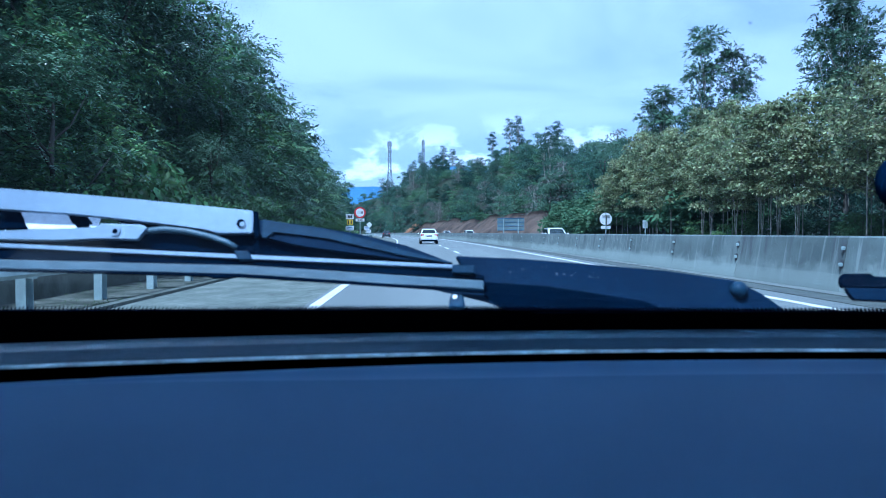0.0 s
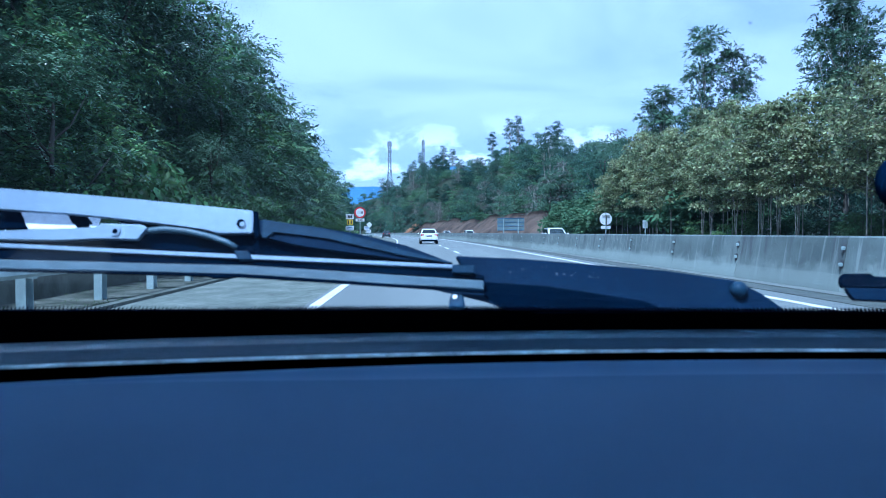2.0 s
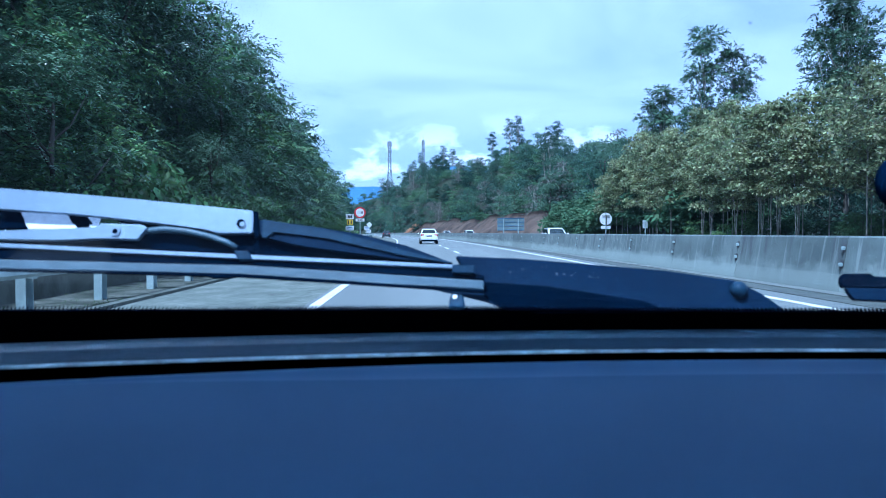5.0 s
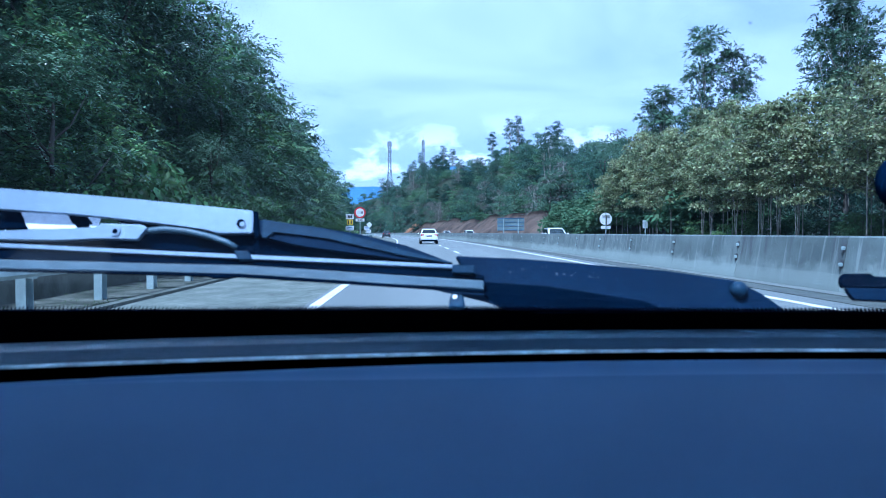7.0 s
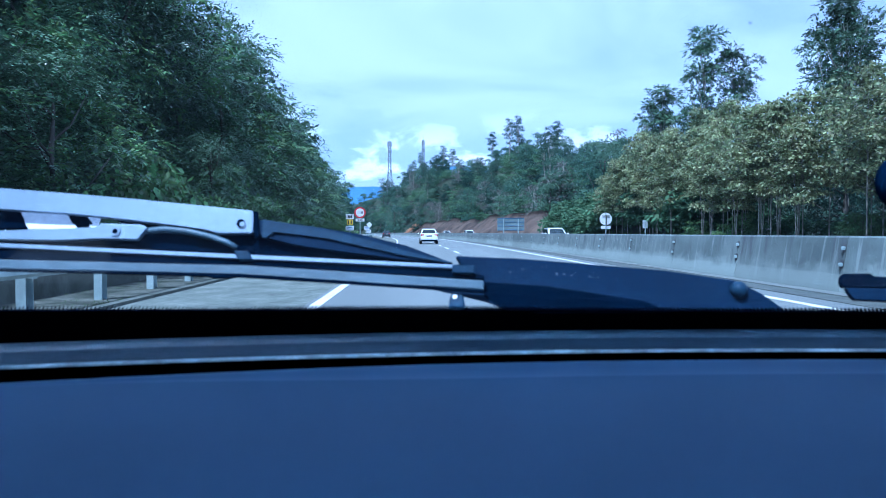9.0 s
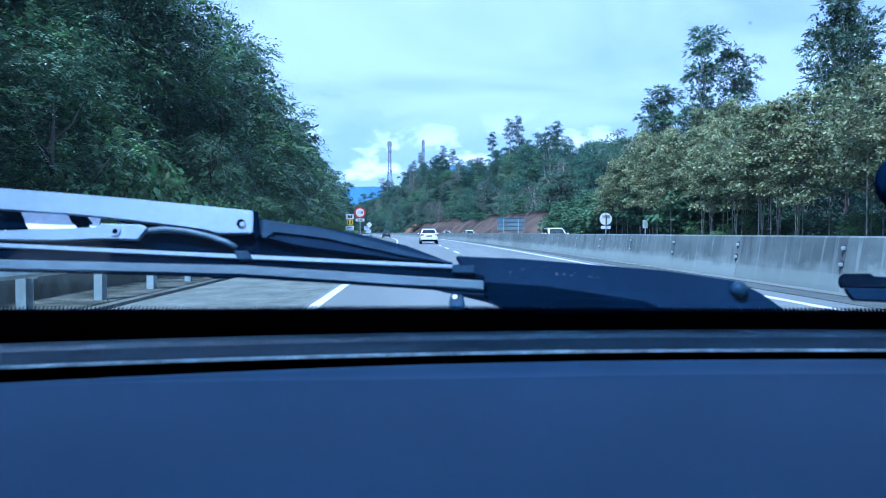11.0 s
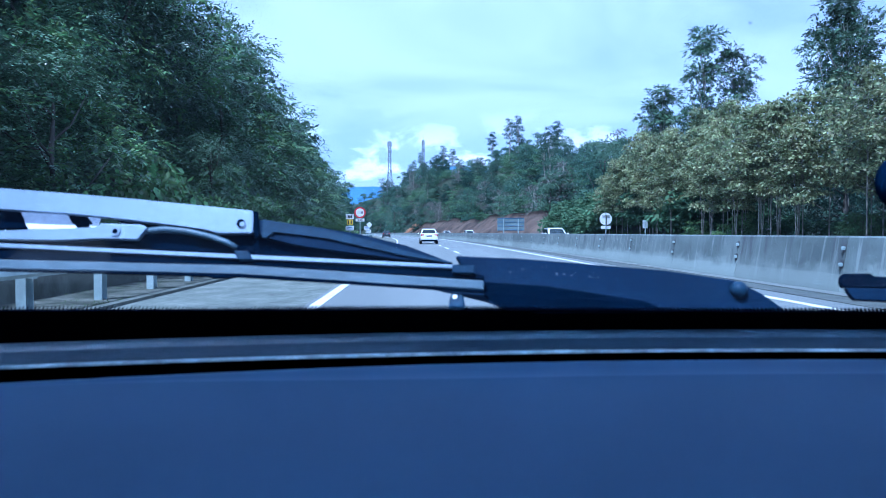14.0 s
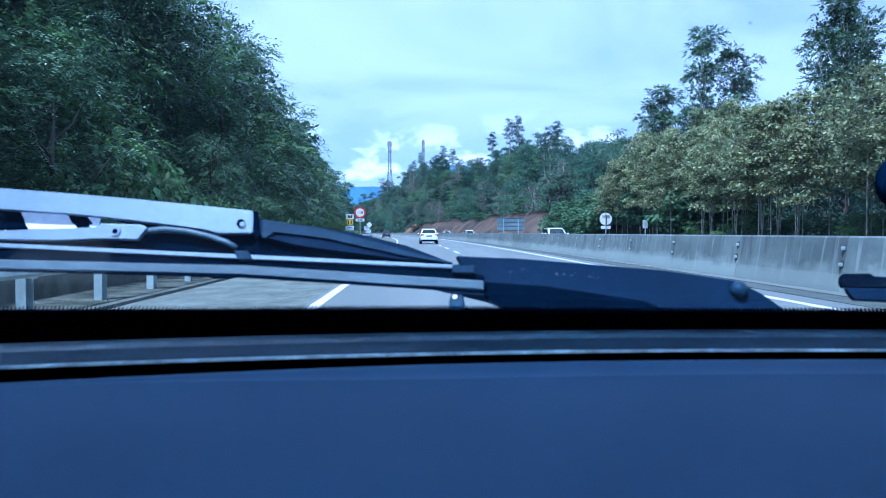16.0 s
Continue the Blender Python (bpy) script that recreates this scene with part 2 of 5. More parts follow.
M["tail"] = material("red_tail_lens", (0.45, 0.02, 0.02), (0.35, 0.015, 0.015), 0.2, scale=10, bump=0)
M["lamp"] = material("clear_lamp_lens", (0.7, 0.72, 0.74), (0.6, 0.62, 0.65), 0.15, scale=10, bump=0)
M["sign_white"] = material("white_sign_face", (0.75, 0.76, 0.77), (0.68, 0.69, 0.7), 0.45, scale=2, fine=30, bump=0)
M["sign_back"] = material("bare_sign_back", (0.55, 0.58, 0.6), (0.45, 0.48, 0.5), 0.5, 0.3, scale=1.5, fine=20, bump=0.05)
M["board_back"] = material("weathered_blue_grey_board", (0.22, 0.275, 0.27), (0.14, 0.185, 0.19), 0.55, 0.1, scale=0.8, fine=12, bump=0.05)
M["sign_red"] = material("red_sign_band", (0.55, 0.03, 0.03), (0.48, 0.025, 0.025), 0.45, scale=2, bump=0)
M["sign_yellow"] = material("yellow_sign_face", (0.75, 0.5, 0.03), (0.65, 0.42, 0.03), 0.45, scale=2, bump=0)
M["sign_blue"] = material("blue_sign_face", (0.05, 0.2, 0.45), (0.04, 0.16, 0.38), 0.45, scale=2, bump=0)
M["sign_black"] = material("black_sign_print", (0.02, 0.02, 0.022), (0.03, 0.03, 0.03), 0.5, scale=2, bump=0)
M["tower"] = material("painted_tower_steel", (0.15, 0.175, 0.19), (0.1, 0.12, 0.13), 0.6, 0.2, scale=0.3, bump=0)
M["dash"] = material("dark_blue_grey_dash_skin", (0.0068, 0.0192, 0.0465), (0.0052, 0.0157, 0.0388), 0.66, scale=5, fine=700, bump=0.06, speck=-0.05, spec=0.16)
# dash colour made lighter: part of the edge's sky sheen is painted in
M["dash_edge"] = material("smooth_sheen_dash_edge", (0.0075, 0.0214, 0.052), (0.006, 0.0178, 0.044), 0.5, scale=5, fine=700, bump=0.02, speck=-0.05, spec=0.15)
M["trim"] = material("black_rubber_trim", (0.0135, 0.028, 0.048), (0.005, 0.0125, 0.024), 0.28, scale=60, fine=420, bump=0.35, spec=0.55, speck=0.25)
# pale speckled grey: the highlight along the trim is put into the colour
M["bead"] = material("satin_highlight_bead", (0.12, 0.185, 0.235), (0.022, 0.04, 0.062), 0.34, scale=70, fine=420, bump=0.4, spec=0.6, speck=0.4)
# darker copy of the trim colour, for the shade in the trough
M["channel"] = material("shade_dark_channel", (0.005, 0.0128, 0.0255), (0.003, 0.0083, 0.0175), 0.5, scale=40, fine=420, bump=0.2, spec=0.15)
M["frit"] = material("black_ceramic_and_slot", (0.0011, 0.0018, 0.0046), (0.0015, 0.0022, 0.0056), 0.7, scale=9, bump=0, spec=0.0)
M["cabin"] = material("grey_cabin_lining", (0.16, 0.16, 0.17), (0.12, 0.12, 0.13), 0.9, scale=4, fine=200, bump=0.15)
M["car_body"] = material("dark_blue_body_paint", (0.03, 0.04, 0.07), (0.025, 0.034, 0.06), 0.35, scale=3, fine=80, bump=0, coat=0.5)
M["wiper_silver"] = material("silver_painted_wiper_steel", (0.24, 0.3, 0.385), (0.19, 0.245, 0.325), 0.42, 0.2, scale=9, fine=160, bump=0.03, speck=-0.08, contrast=(0.25, 0.75))
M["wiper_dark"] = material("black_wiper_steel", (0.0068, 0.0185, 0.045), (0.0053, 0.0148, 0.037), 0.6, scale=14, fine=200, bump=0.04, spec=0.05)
# near-white base colour stands in for sky reflected by bright steel
M["web_white"] = material("sky_glint_white", (0.9, 0.92, 0.94), (0.84, 0.87, 0.9), 0.3, 0.2, scale=14, fine=160, bump=0.02)
M["wiper_grey"] = material("blue_grey_wiper_steel", (0.017, 0.042, 0.078), (0.011, 0.028, 0.056), 0.5, scale=30, fine=200, bump=0.04, spec=0.12)
M["wiper_rubber"] = material("grey_wiper_rubber", (0.078, 0.125, 0.165), (0.042, 0.073, 0.102), 0.5, scale=18, fine=200, bump=0.08, stretch=(0.3, 1, 1))
# black for real rubber, and for the sheets that stand for shade
M["rubber_shade_black"] = material("black_rubber_and_shade", (0.0014, 0.0045, 0.0125), (0.002, 0.006, 0.016), 0.7, scale=18, fine=200, bump=0.1, spec=0.0)
M["dust"] = material("pale_dust_specks", (0.13, 0.15, 0.18), (0.09, 0.1, 0.13), 0.9, scale=60, bump=0)
M["glass"] = glass_material("windscreen_glass")


# ---------------------------------------------------------------- mesh helpers
def np_mesh(name, verts, faces):
    """A mesh from arrays: faces all of one size."""
    verts, faces = np.asarray(verts, dtype=np.float32), np.asarray(faces, dtype=np.int32)
    me = bpy.data.meshes.new(name)
    k = faces.shape[1]
    me.vertices.add(len(verts))
    me.vertices.foreach_set("co", verts.ravel())
    me.loops.add(faces.size)
    me.loops.foreach_set("vertex_index", faces.ravel())
    me.polygons.add(len(faces))
    me.polygons.foreach_set("loop_start", np.arange(0, faces.size, k, dtype=np.int32))
    me.update(calc_edges=True)
    me.validate()
    return me


def part(name, bm, mat, parent=None, label="", smooth=False):
    """Links a bmesh (or a mesh) as one object under a thing or a part."""
    if isinstance(bm, bmesh.types.BMesh):
        bmesh.ops.recalc_face_normals(bm, faces=bm.faces)
        me = bpy.data.meshes.new(name)
        bm.to_mesh(me)
        bm.free()
    else:
        me = bm
    if smooth:
        me.polygons.foreach_set("use_smooth", [True] * len(me.polygons))
    if not me.materials:
        me.materials.append(M[mat])
    ob = new(name, me)
    if parent is not None:
        ob.parent = parent
    if label:
        tagged(ob, label)
    return ob


def thing(name, m, label, category, group="", kind=""):
    ob = new(name)
    ob.empty_display_size = 0.2
    ob.matrix_basis = m
    return tagged(ob, label, category, group, kind)


def add_box(bm, c, s, bevel=0.0, rot=None):
    m = Matrix.Translation(c) @ (rot or Matrix.Identity(4)) @ Matrix.Diagonal((*s, 1))
    made = bmesh.ops.create_cube(bm, size=1.0, matrix=m)
    if bevel:
        edges = list({e for v in made["verts"] for e in v.link_edges})
        bmesh.ops.bevel(bm, geom=edges, offset=bevel, segments=2, affect="EDGES", profile=0.5)
    return bm


def add_cyl(bm, a, b, r1, r2=None, sides=12):
    a, b = Vector(a), Vector(b)
    r2 = r1 if r2 is None else r2
    m = Matrix.Translation((a + b) / 2) @ (b - a).to_track_quat("Z", "Y").to_matrix().to_4x4()
    bmesh.ops.create_cone(bm, cap_ends=True, segments=sides, radius1=r1, radius2=r2, depth=(b - a).length, matrix=m)
    return bm


def add_prism(bm, ring, depth, bevel=0.0):
    """A ring of 3D points pushed along the vector depth."""
    d = Vector(depth)
    lo = [bm.verts.new(p) for p in ring]
    hi = [bm.verts.new(Vector(p) + d) for p in ring]
    faces = [bm.faces.new(lo[::-1]), bm.faces.new(hi)]
    n = len(ring)
    for i in range(n):
        faces.append(bm.faces.new((lo[i], lo[(i + 1) % n], hi[(i + 1) % n], hi[i])))
    if bevel:
        edges = list({e for f in faces for e in f.edges})
        bmesh.ops.bevel(bm, geom=edges, offset=bevel, segments=2, affect="EDGES", profile=0.5)
    return bm


def add_tube(bm, pts, radii, sides=7):
    """A bent, tapering tube."""
    rings = []
    for i, p in enumerate(pts):
        p = Vector(p)
        d = Vector(pts[min(i + 1, len(pts) - 1)]) - Vector(pts[max(i - 1, 0)])
        q = d.to_track_quat("Z", "Y")
        rings.append([bm.verts.new(p + q @ Vector((math.cos(a) * radii[i], math.sin(a) * radii[i], 0)))
                      for a in [2 * math.pi * k / sides for k in range(sides)]])
    for r0, r1 in zip(rings, rings[1:]):
        for k in range(sides):
            bm.faces.new((r0[k], r0[(k + 1) % sides], r1[(k + 1) % sides], r1[k]))
    bm.faces.new(rings[0][::-1]), bm.faces.new(rings[-1])
    return bm


def add_sheet(bm, rows, close=False):
    """Quads between rows of points."""
    vs = [[bm.verts.new(p) for p in row] for row in rows]
    for a, b in zip(vs, vs[1:]):
        n = len(a)
        for k in range(n if close else n - 1):
            bm.faces.new((a[k], a[(k + 1) % n], b[(k + 1) % n], b[k]))
    return vs


# ---------------------------------------------------------------- the lie of the road
def bend(y):
    """How far left the road has swung at y metres ahead: straight behind, a 2.1 km bend to the left, straight again far off."""
    yy = min(max(y, 0.0), 560.0)
    w = min(max(y - 80.0, 0.0), 300.0)
    return -0.0283 * y - yy * yy / 4200.0 - w * w / 6000.0 - max(y - 380.0, 0.0) * 0.1 - (max(y, 560.0) - 560.0) * 2 * 560.0 / 4200.0


def on_road(off, y, z=0.0):
    return Vector((bend(y) + off, y, z))


def turn_at(y):
    """Degrees about z by which a thing that faces along the road is turned at y."""
    return math.degrees(math.atan2(-(bend(y + 1) - bend(y - 1)), 2.0))


def smooth01(a, b, x):
    t = min(max((x - a) / (b - a), 0.0), 1.0)
    return t * t * (3 - 2 * t)


def height(off, y):
    """The ground's height beside the road."""
    n = noise.noise(Vector((off * 0.03, y * 0.02, 0.3)))
    if off < -7.0:
        d = -7.0 - off
        rise = min(d * 0.62, 6.3 + d * 0.02)
        return rise * (0.8 + 0.3 * n) * smooth01(900, 400, y) - 0.06
    if off > 25.0:
        d = off - 25.0 - 6.2 * smooth01(106, 124, y) * smooth01(352, 335, y)
        top = 3.0 * smooth01(40, 95, y) + 10 * smooth01(95, 140, y) + 21 * smooth01(135, 300, y) - 10 * smooth01(430, 620, y) - 16 * smooth01(700, 1100, y)
        return max(min(max(d, 0.0) * 1.05, top * (0.92 + 0.3 * n)), 0.0) * smooth01(400, 160, off) - 0.06
    return -0.06


def strip(name, mat, o0, o1, y0, y1, z, thick, parent=None, step=6.0):
    bm = bmesh.new()
    n = max(2, int((y1 - y0) / step))
    rows = []
    for i in range(n + 1):
        y = y0 + (y1 - y0) * i / n
        rows.append([on_road(o0, y, z), on_road(o1, y, z), on_road(o1, y, z - thick), on_road(o0, y, z - thick)])
    add_sheet(bm, rows, close=True)
    return part(name, bm, mat, parent)


# ground: one sheet to the horizon
offs = sorted({-2500, -1500, -900, -600, -400, -280, -200, -140, -100, -75, -60, -50, -42, -36, -31, -27, -23, -20, -17.5, -15, -13, -11, -9, -7.5,
               -7, 0, 10, 24.5, 25, 26.5, 28, 30, 32, 34.5, 37, 40, 43, 46, 50, 54, 58, 63, 70, 80, 95, 120, 160, 220, 300, 420, 600, 900, 1500, 2500})
ys = [-1500, -600, -250, -120, -60] + [-30 + 8 * i for i in range(40)] + [300 + 18 * i for i in range(20)] + [700, 800, 950, 1150, 1500, 2200, 3200, 4600]
gv = [[on_road(o, y, height(o, y)) for o in offs] for y in ys]
bm = bmesh.new()
add_sheet(bm, gv)
ground = tagged(part("ground", bm, "ground", smooth=True), "dark jungle floor rising into wooded slopes beside the road", "ground", kind="structure")

# the two carriageways, split at the median barrier
road = tagged(strip("road", "asphalt", -1.75, 21.9, -80, 620, 0.0, 0.12), "worn grey asphalt motorway curving gently between wooded slopes", "road", kind="structure")
hard_shoulder = tagged(strip("hard_shoulder", "shoulder", -4.45, -1.752, -80, 620, 0.001, 0.12), "pale streaked asphalt shoulder beside the left edge line", "shoulder", kind="structure")
strip("edge_line", "paint", -1.66, -1.5, -80, 520, 0.006, 0.005, road)
strip("edge_line", "paint", 5.72, 5.88, -80, 520, 0.006, 0.005, road)
strip("edge_line", "paint", 9.9, 10.05, -80, 520, 0.006, 0.005, road)
strip("edge_line", "paint", 17.4, 17.55, -80, 520, 0.006, 0.005, road)
for lane in (2.06, 13.7):
    for i in range(-2, 34):
        y = 35.3 + 9.5 * i
        strip("lane_dash", "paint", lane, lane + 0.14, y, y + 4.3, 0.006, 0.005, road, step=2.5)

# ---------------------------------------------------------------- median barrier, panel by panel
barrier = tagged(new("median_barrier"), "long weathered grey concrete median barrier in jointed panels with reflectors", "barrier", kind="structure")
PANEL = 4.0
bm = bmesh.new()
prof = [(7.36, -0.02), (7.385, 0.12), (7.44, 0.34), (7.54, 0.99), (7.565, 1.02), (7.995, 1.02), (8.02, 0.99), (8.12, 0.34), (8.175, 0.12), (8.2, -0.02)]
ring = [(o - 7.78, 0.006, z) for o, z in prof]
add_prism(bm, ring, (0, PANEL - 0.012, 0))
panel_mesh = bpy.data.meshes.new("barrier_panel")
bmesh.ops.recalc_face_normals(bm, faces=bm.faces)
bm.to_mesh(panel_mesh), bm.free()
panel_mesh.materials.append(M["concrete"])
bm = bmesh.new()
add_prism(bm, [(-0.034, 0, 0), (-0.034, 0, 0.045), (-0.024, 0, 0.07), (0.024, 0, 0.07), (0.034, 0, 0.045), (0.024, 0, 0)], (0, 0.03, 0), 0.006)
add_box(bm, (0, 0.05, 0.04), (0.03, 0.04, 0.03))
cup = bpy.data.meshes.new("reflector")
bmesh.ops.recalc_face_normals(bm, faces=bm.faces)
bm.to_mesh(cup), bm.free()
cup.materials.append(M["galv"])
bm = bmesh.new()
add_prism(bm, [(-0.006, -0.02, -0.06), (-0.006, 0.03, -0.02), (-0.006, 0.06, 0.15), (-0.006, 0.05, 0.29), (-0.006, -0.05, 0.28), (-0.006, -0.045, 0.12)], (0.004, 0, 0))
streak = bpy.data.meshes.new("stain_streak")
bmesh.ops.recalc_face_normals(bm, faces=bm.faces)
bm.to_mesh(streak), bm.free()
streak.materials.append(M["stain"])
for i in range(-10, 80):
    y = i * PANEL
    p = part("barrier_panel", panel_mesh, "concrete", barrier)
    p.matrix_basis = pose(*on_road(7.78, y), 0, 0, turn_at(y + 2))
    if 0 < i < 36:
        for z in (0.48, 0.77):
            face = 7.44 + 0.1 * (z - 0.34) / 0.65
            r = part("reflector", cup, "galv", barrier)
            r.matrix_basis = pose(*on_road(face - 0.035, y, z), 0, 0, turn_at(y))
            s = part("stain_streak", streak, "stain", barrier)
            s.matrix_basis = pose(*on_road(face - 0.012, y + 0.05, z - 0.17), 0, 5, turn_at(y))
strip("barrier_toe", "toe", 7.02, 7.358, -40, 320, 0.03, 0.1, barrier)
strip("gutter", "drain", 6.45, 7.018, -40, 320, 0.012, 0.05, barrier)

# ---------------------------------------------------------------- left verge: kerb, drain wall and guard rail
tagged(strip("kerb", "kerb", -4.62, -4.452, -40, 300, 0.05, 0.15), "low mossy kerb along the pale shoulder", "kerb", kind="structure")
tagged(strip("verge", "verge", -7.2, -4.622, -40, 300, 0.0, 0.15), "dirt and concrete verge behind the kerb", "verge", kind="structure")
tagged(strip("drain_wall", "kerb", -6.6, -6.3, -40, 60, 0.4, 0.5), "low stained concrete drain wall behind the guard rail", "wall", kind="structure")

rail_run = thing("guard_rail", pose(0, 0, 0), "galvanised corrugated steel guard rail on short posts", "guard rail")
w_prof = [(0.0, 0.0), (0.02, 0.02), (0.075, 0.055), (0.075, 0.1), (0.0, 0.14), (0.0, 0.17), (0.075, 0.21), (0.075, 0.255), (0.02, 0.29), (0.0, 0.31)]
for y0, y1 in [(-12 + 8 * i, -4 + 8 * i) for i in range(13)]:
    bm = bmesh.new()
    rows = []
    for k in range(3):
        y = y0 + (y1 - y0 + 0.1) * k / 2
        face = [on_road(-5.06 + o, y, 0.5 + z) for o, z in w_prof]
        back = [on_road(-5.06 + o - 0.006, y, 0.5 + z) for o, z in w_prof[::-1]]
        rows.append(face + back)
    add_sheet(bm, rows, close=True)
    part("beam", bm, "galv", rail_run)
bm = bmesh.new()
for s in (-1, 1):
    add_box(bm, (0, 0.085 * s, 0.37), (0.13, 0.008, 0.94))
add_box(bm, (-0.061, 0, 0.37), (0.008, 0.17, 0.94))
add_box(bm, (0.1, 0, 0.655), (0.08, 0.12, 0.26), 0.01)
post_mesh = bpy.data.meshes.new("post")
bmesh.ops.recalc_face_normals(bm, faces=bm.faces)
bm.to_mesh(post_mesh), bm.free()
post_mesh.materials.append(M["galv"])
for i in range(-5, 44):
    y = 8.85 + 2.1 * i
    p = part("post", post_mesh, "galv", rail_run)
    p.matrix_basis = pose(*on_road(-5.2, y, -0.05), 0, 0, turn_at(y))

# ---------------------------------------------------------------- plants
rng = np.random.default_rng(7)


def leaves(centres, outward, length, width, r, droop=0.25, spread=0.62, shingle=0.0):
    """Folded leaves: four corners, two triangles each. shingle: how far they lie over their clump like tiles."""
    n = len(centres)
    out = outward / (np.linalg.norm(outward, axis=1, keepdims=True) + 1e-9)
    d = outward + r.normal(0, spread, (n, 3))
    d -= shingle * out * np.sum(d * out, axis=1, keepdims=True)
    d[:, 2] -= droop
    d /= np.linalg.norm(d, axis=1, keepdims=True) + 1e-9
    up = r.normal(0, 0.5, (n, 3)) + (1 - shingle) * np.array([0, 0, 1.0]) + shingle * (out * 1.3 + np.array([0, 0, 0.3]))
    side = np.cross(d, up)
    side /= np.linalg.norm(side, axis=1, keepdims=True) + 1e-9
    nrm = np.cross(side, d)
    ln = length * r.uniform(0.6, 1.35, (n, 1))
    wd = width * r.uniform(0.7, 1.3, (n, 1))
    base, tip = centres, centres + d * ln
    mid = centres + d * ln * 0.45
    left, right = mid + side * wd / 2 + nrm * wd * 0.18, mid - side * wd / 2 + nrm * wd * 0.18
    v = np.stack([base, left, tip, right], 1).reshape(-1, 3)
    k = np.arange(n, dtype=np.int32)[:, None] * 4
    f = np.concatenate([k + np.array([[0, 1, 2]]), k + np.array([[0, 2, 3]])], 1).reshape(-1, 3)
    return v, f


def sprays(bases, ways, r, n_leaf, twig, leaf, droop=0.45, spread=0.5):
    """Leafy twigs: each arches out from its base with leaves set left and right along it. Returns leaf corners, two triangles a leaf."""
    n = len(bases)
    d = ways + r.normal(0, spread, (n, 3))
    d /= np.linalg.norm(d, axis=1, keepdims=True) + 1e-9
    tl = twig * r.uniform(0.6, 1.4, (n, 1))
    up = np.array([0, 0, 1.0]) + 0.55 * ways + r.normal(0, 0.25, (n, 3))
    side = np.cross(d, up)
    side /= np.linalg.norm(side, axis=1, keepdims=True) + 1e-9
    vs = []
    for k in range(n_leaf):
        t = (k + 0.6) / n_leaf
        c = bases + d * tl * t
        c[:, 2:] -= droop * tl * t * t
        way = d * (0.55 + 0.9 * (k == n_leaf - 1)) + side * ((0.85 if k % 2 else -0.85) * (k < n_leaf - 1))
        way = way + r.normal(0, 0.22, (n, 3))
        way[:, 2] -= droop * (0.35 + t * 0.8)
        way /= np.linalg.norm(way, axis=1, keepdims=True) + 1e-9
        across = np.cross(way, up)
        across /= np.linalg.norm(across, axis=1, keepdims=True) + 1e-9
        nrm = np.cross(across, way)
        ln = leaf[0] * r.uniform(0.7, 1.25, (n, 1)) * (1.1 - 0.35 * t)
        wd = leaf[1] * r.uniform(0.8, 1.2, (n, 1))
        mid = c + way * ln * 0.45
        vs.append(np.stack([c, mid + across * wd / 2 + nrm * wd * 0.15, c + way * ln, mid - across * wd / 2 + nrm * wd * 0.15], 1))
    v = np.stack(vs, 1).reshape(-1, 3)
    k = np.arange(n * n_leaf, dtype=np.int32)[:, None] * 4
    f = np.concatenate([k + np.array([[0, 1, 2]]), k + np.array([[0, 2, 3]])], 1).reshape(-1, 3)
    return v, f


def clumped(r, centres, radii, per, squash=0.75):
    """Points over the skins of many clumps, with their outward ways."""
    c = np.repeat(centres, per, axis=0)
    rad = np.repeat(radii, per)[:, None]
    o = r.normal(0, 1, (len(c), 3))
    o /= np.linalg.norm(o, axis=1, keepdims=True)
    o[:, 2] = np.abs(o[:, 2]) * 0.9 - 0.25
    depth = r.uniform(0.45, 1.05, (len(c), 1)) ** 0.6
    return c + o * rad * depth * np.array([1, 1, squash]), o


def crown_points(r, n, tall, wide, base, shape="dome", hollow=0.55):
    """Clump centres in an uneven crown."""
    out = []
    while len(out) < n:
        a, h = r.uniform(0, 2 * math.pi), r.uniform(0, 1)
        if shape == "dome":
            w = (1 - abs(h * 1.7 - 0.75) ** 2.4 * 0.62) if h < 0.98 else 0.25
        elif shape == "curtain":
            w = 1.0 - 0.55 * h ** 2.5
        elif shape == "spindle":
            w = 0.35 + 0.65 * math.sin(math.pi * min(h * 0.9 + 0.15, 1))
        else:
            w = 1 - h * 0.8
        lump = 0.7 + 0.75 * noise.noise(Vector((math.cos(a) * 1.6 + n, math.sin(a) * 1.6, h * 3.2)))
        rr = wide * w * lump * math.sqrt(r.uniform(hollow, 1.0))
        out.append((math.cos(a) * rr, math.sin(a) * rr, base + h * (tall - base)))
    return np.array(out)


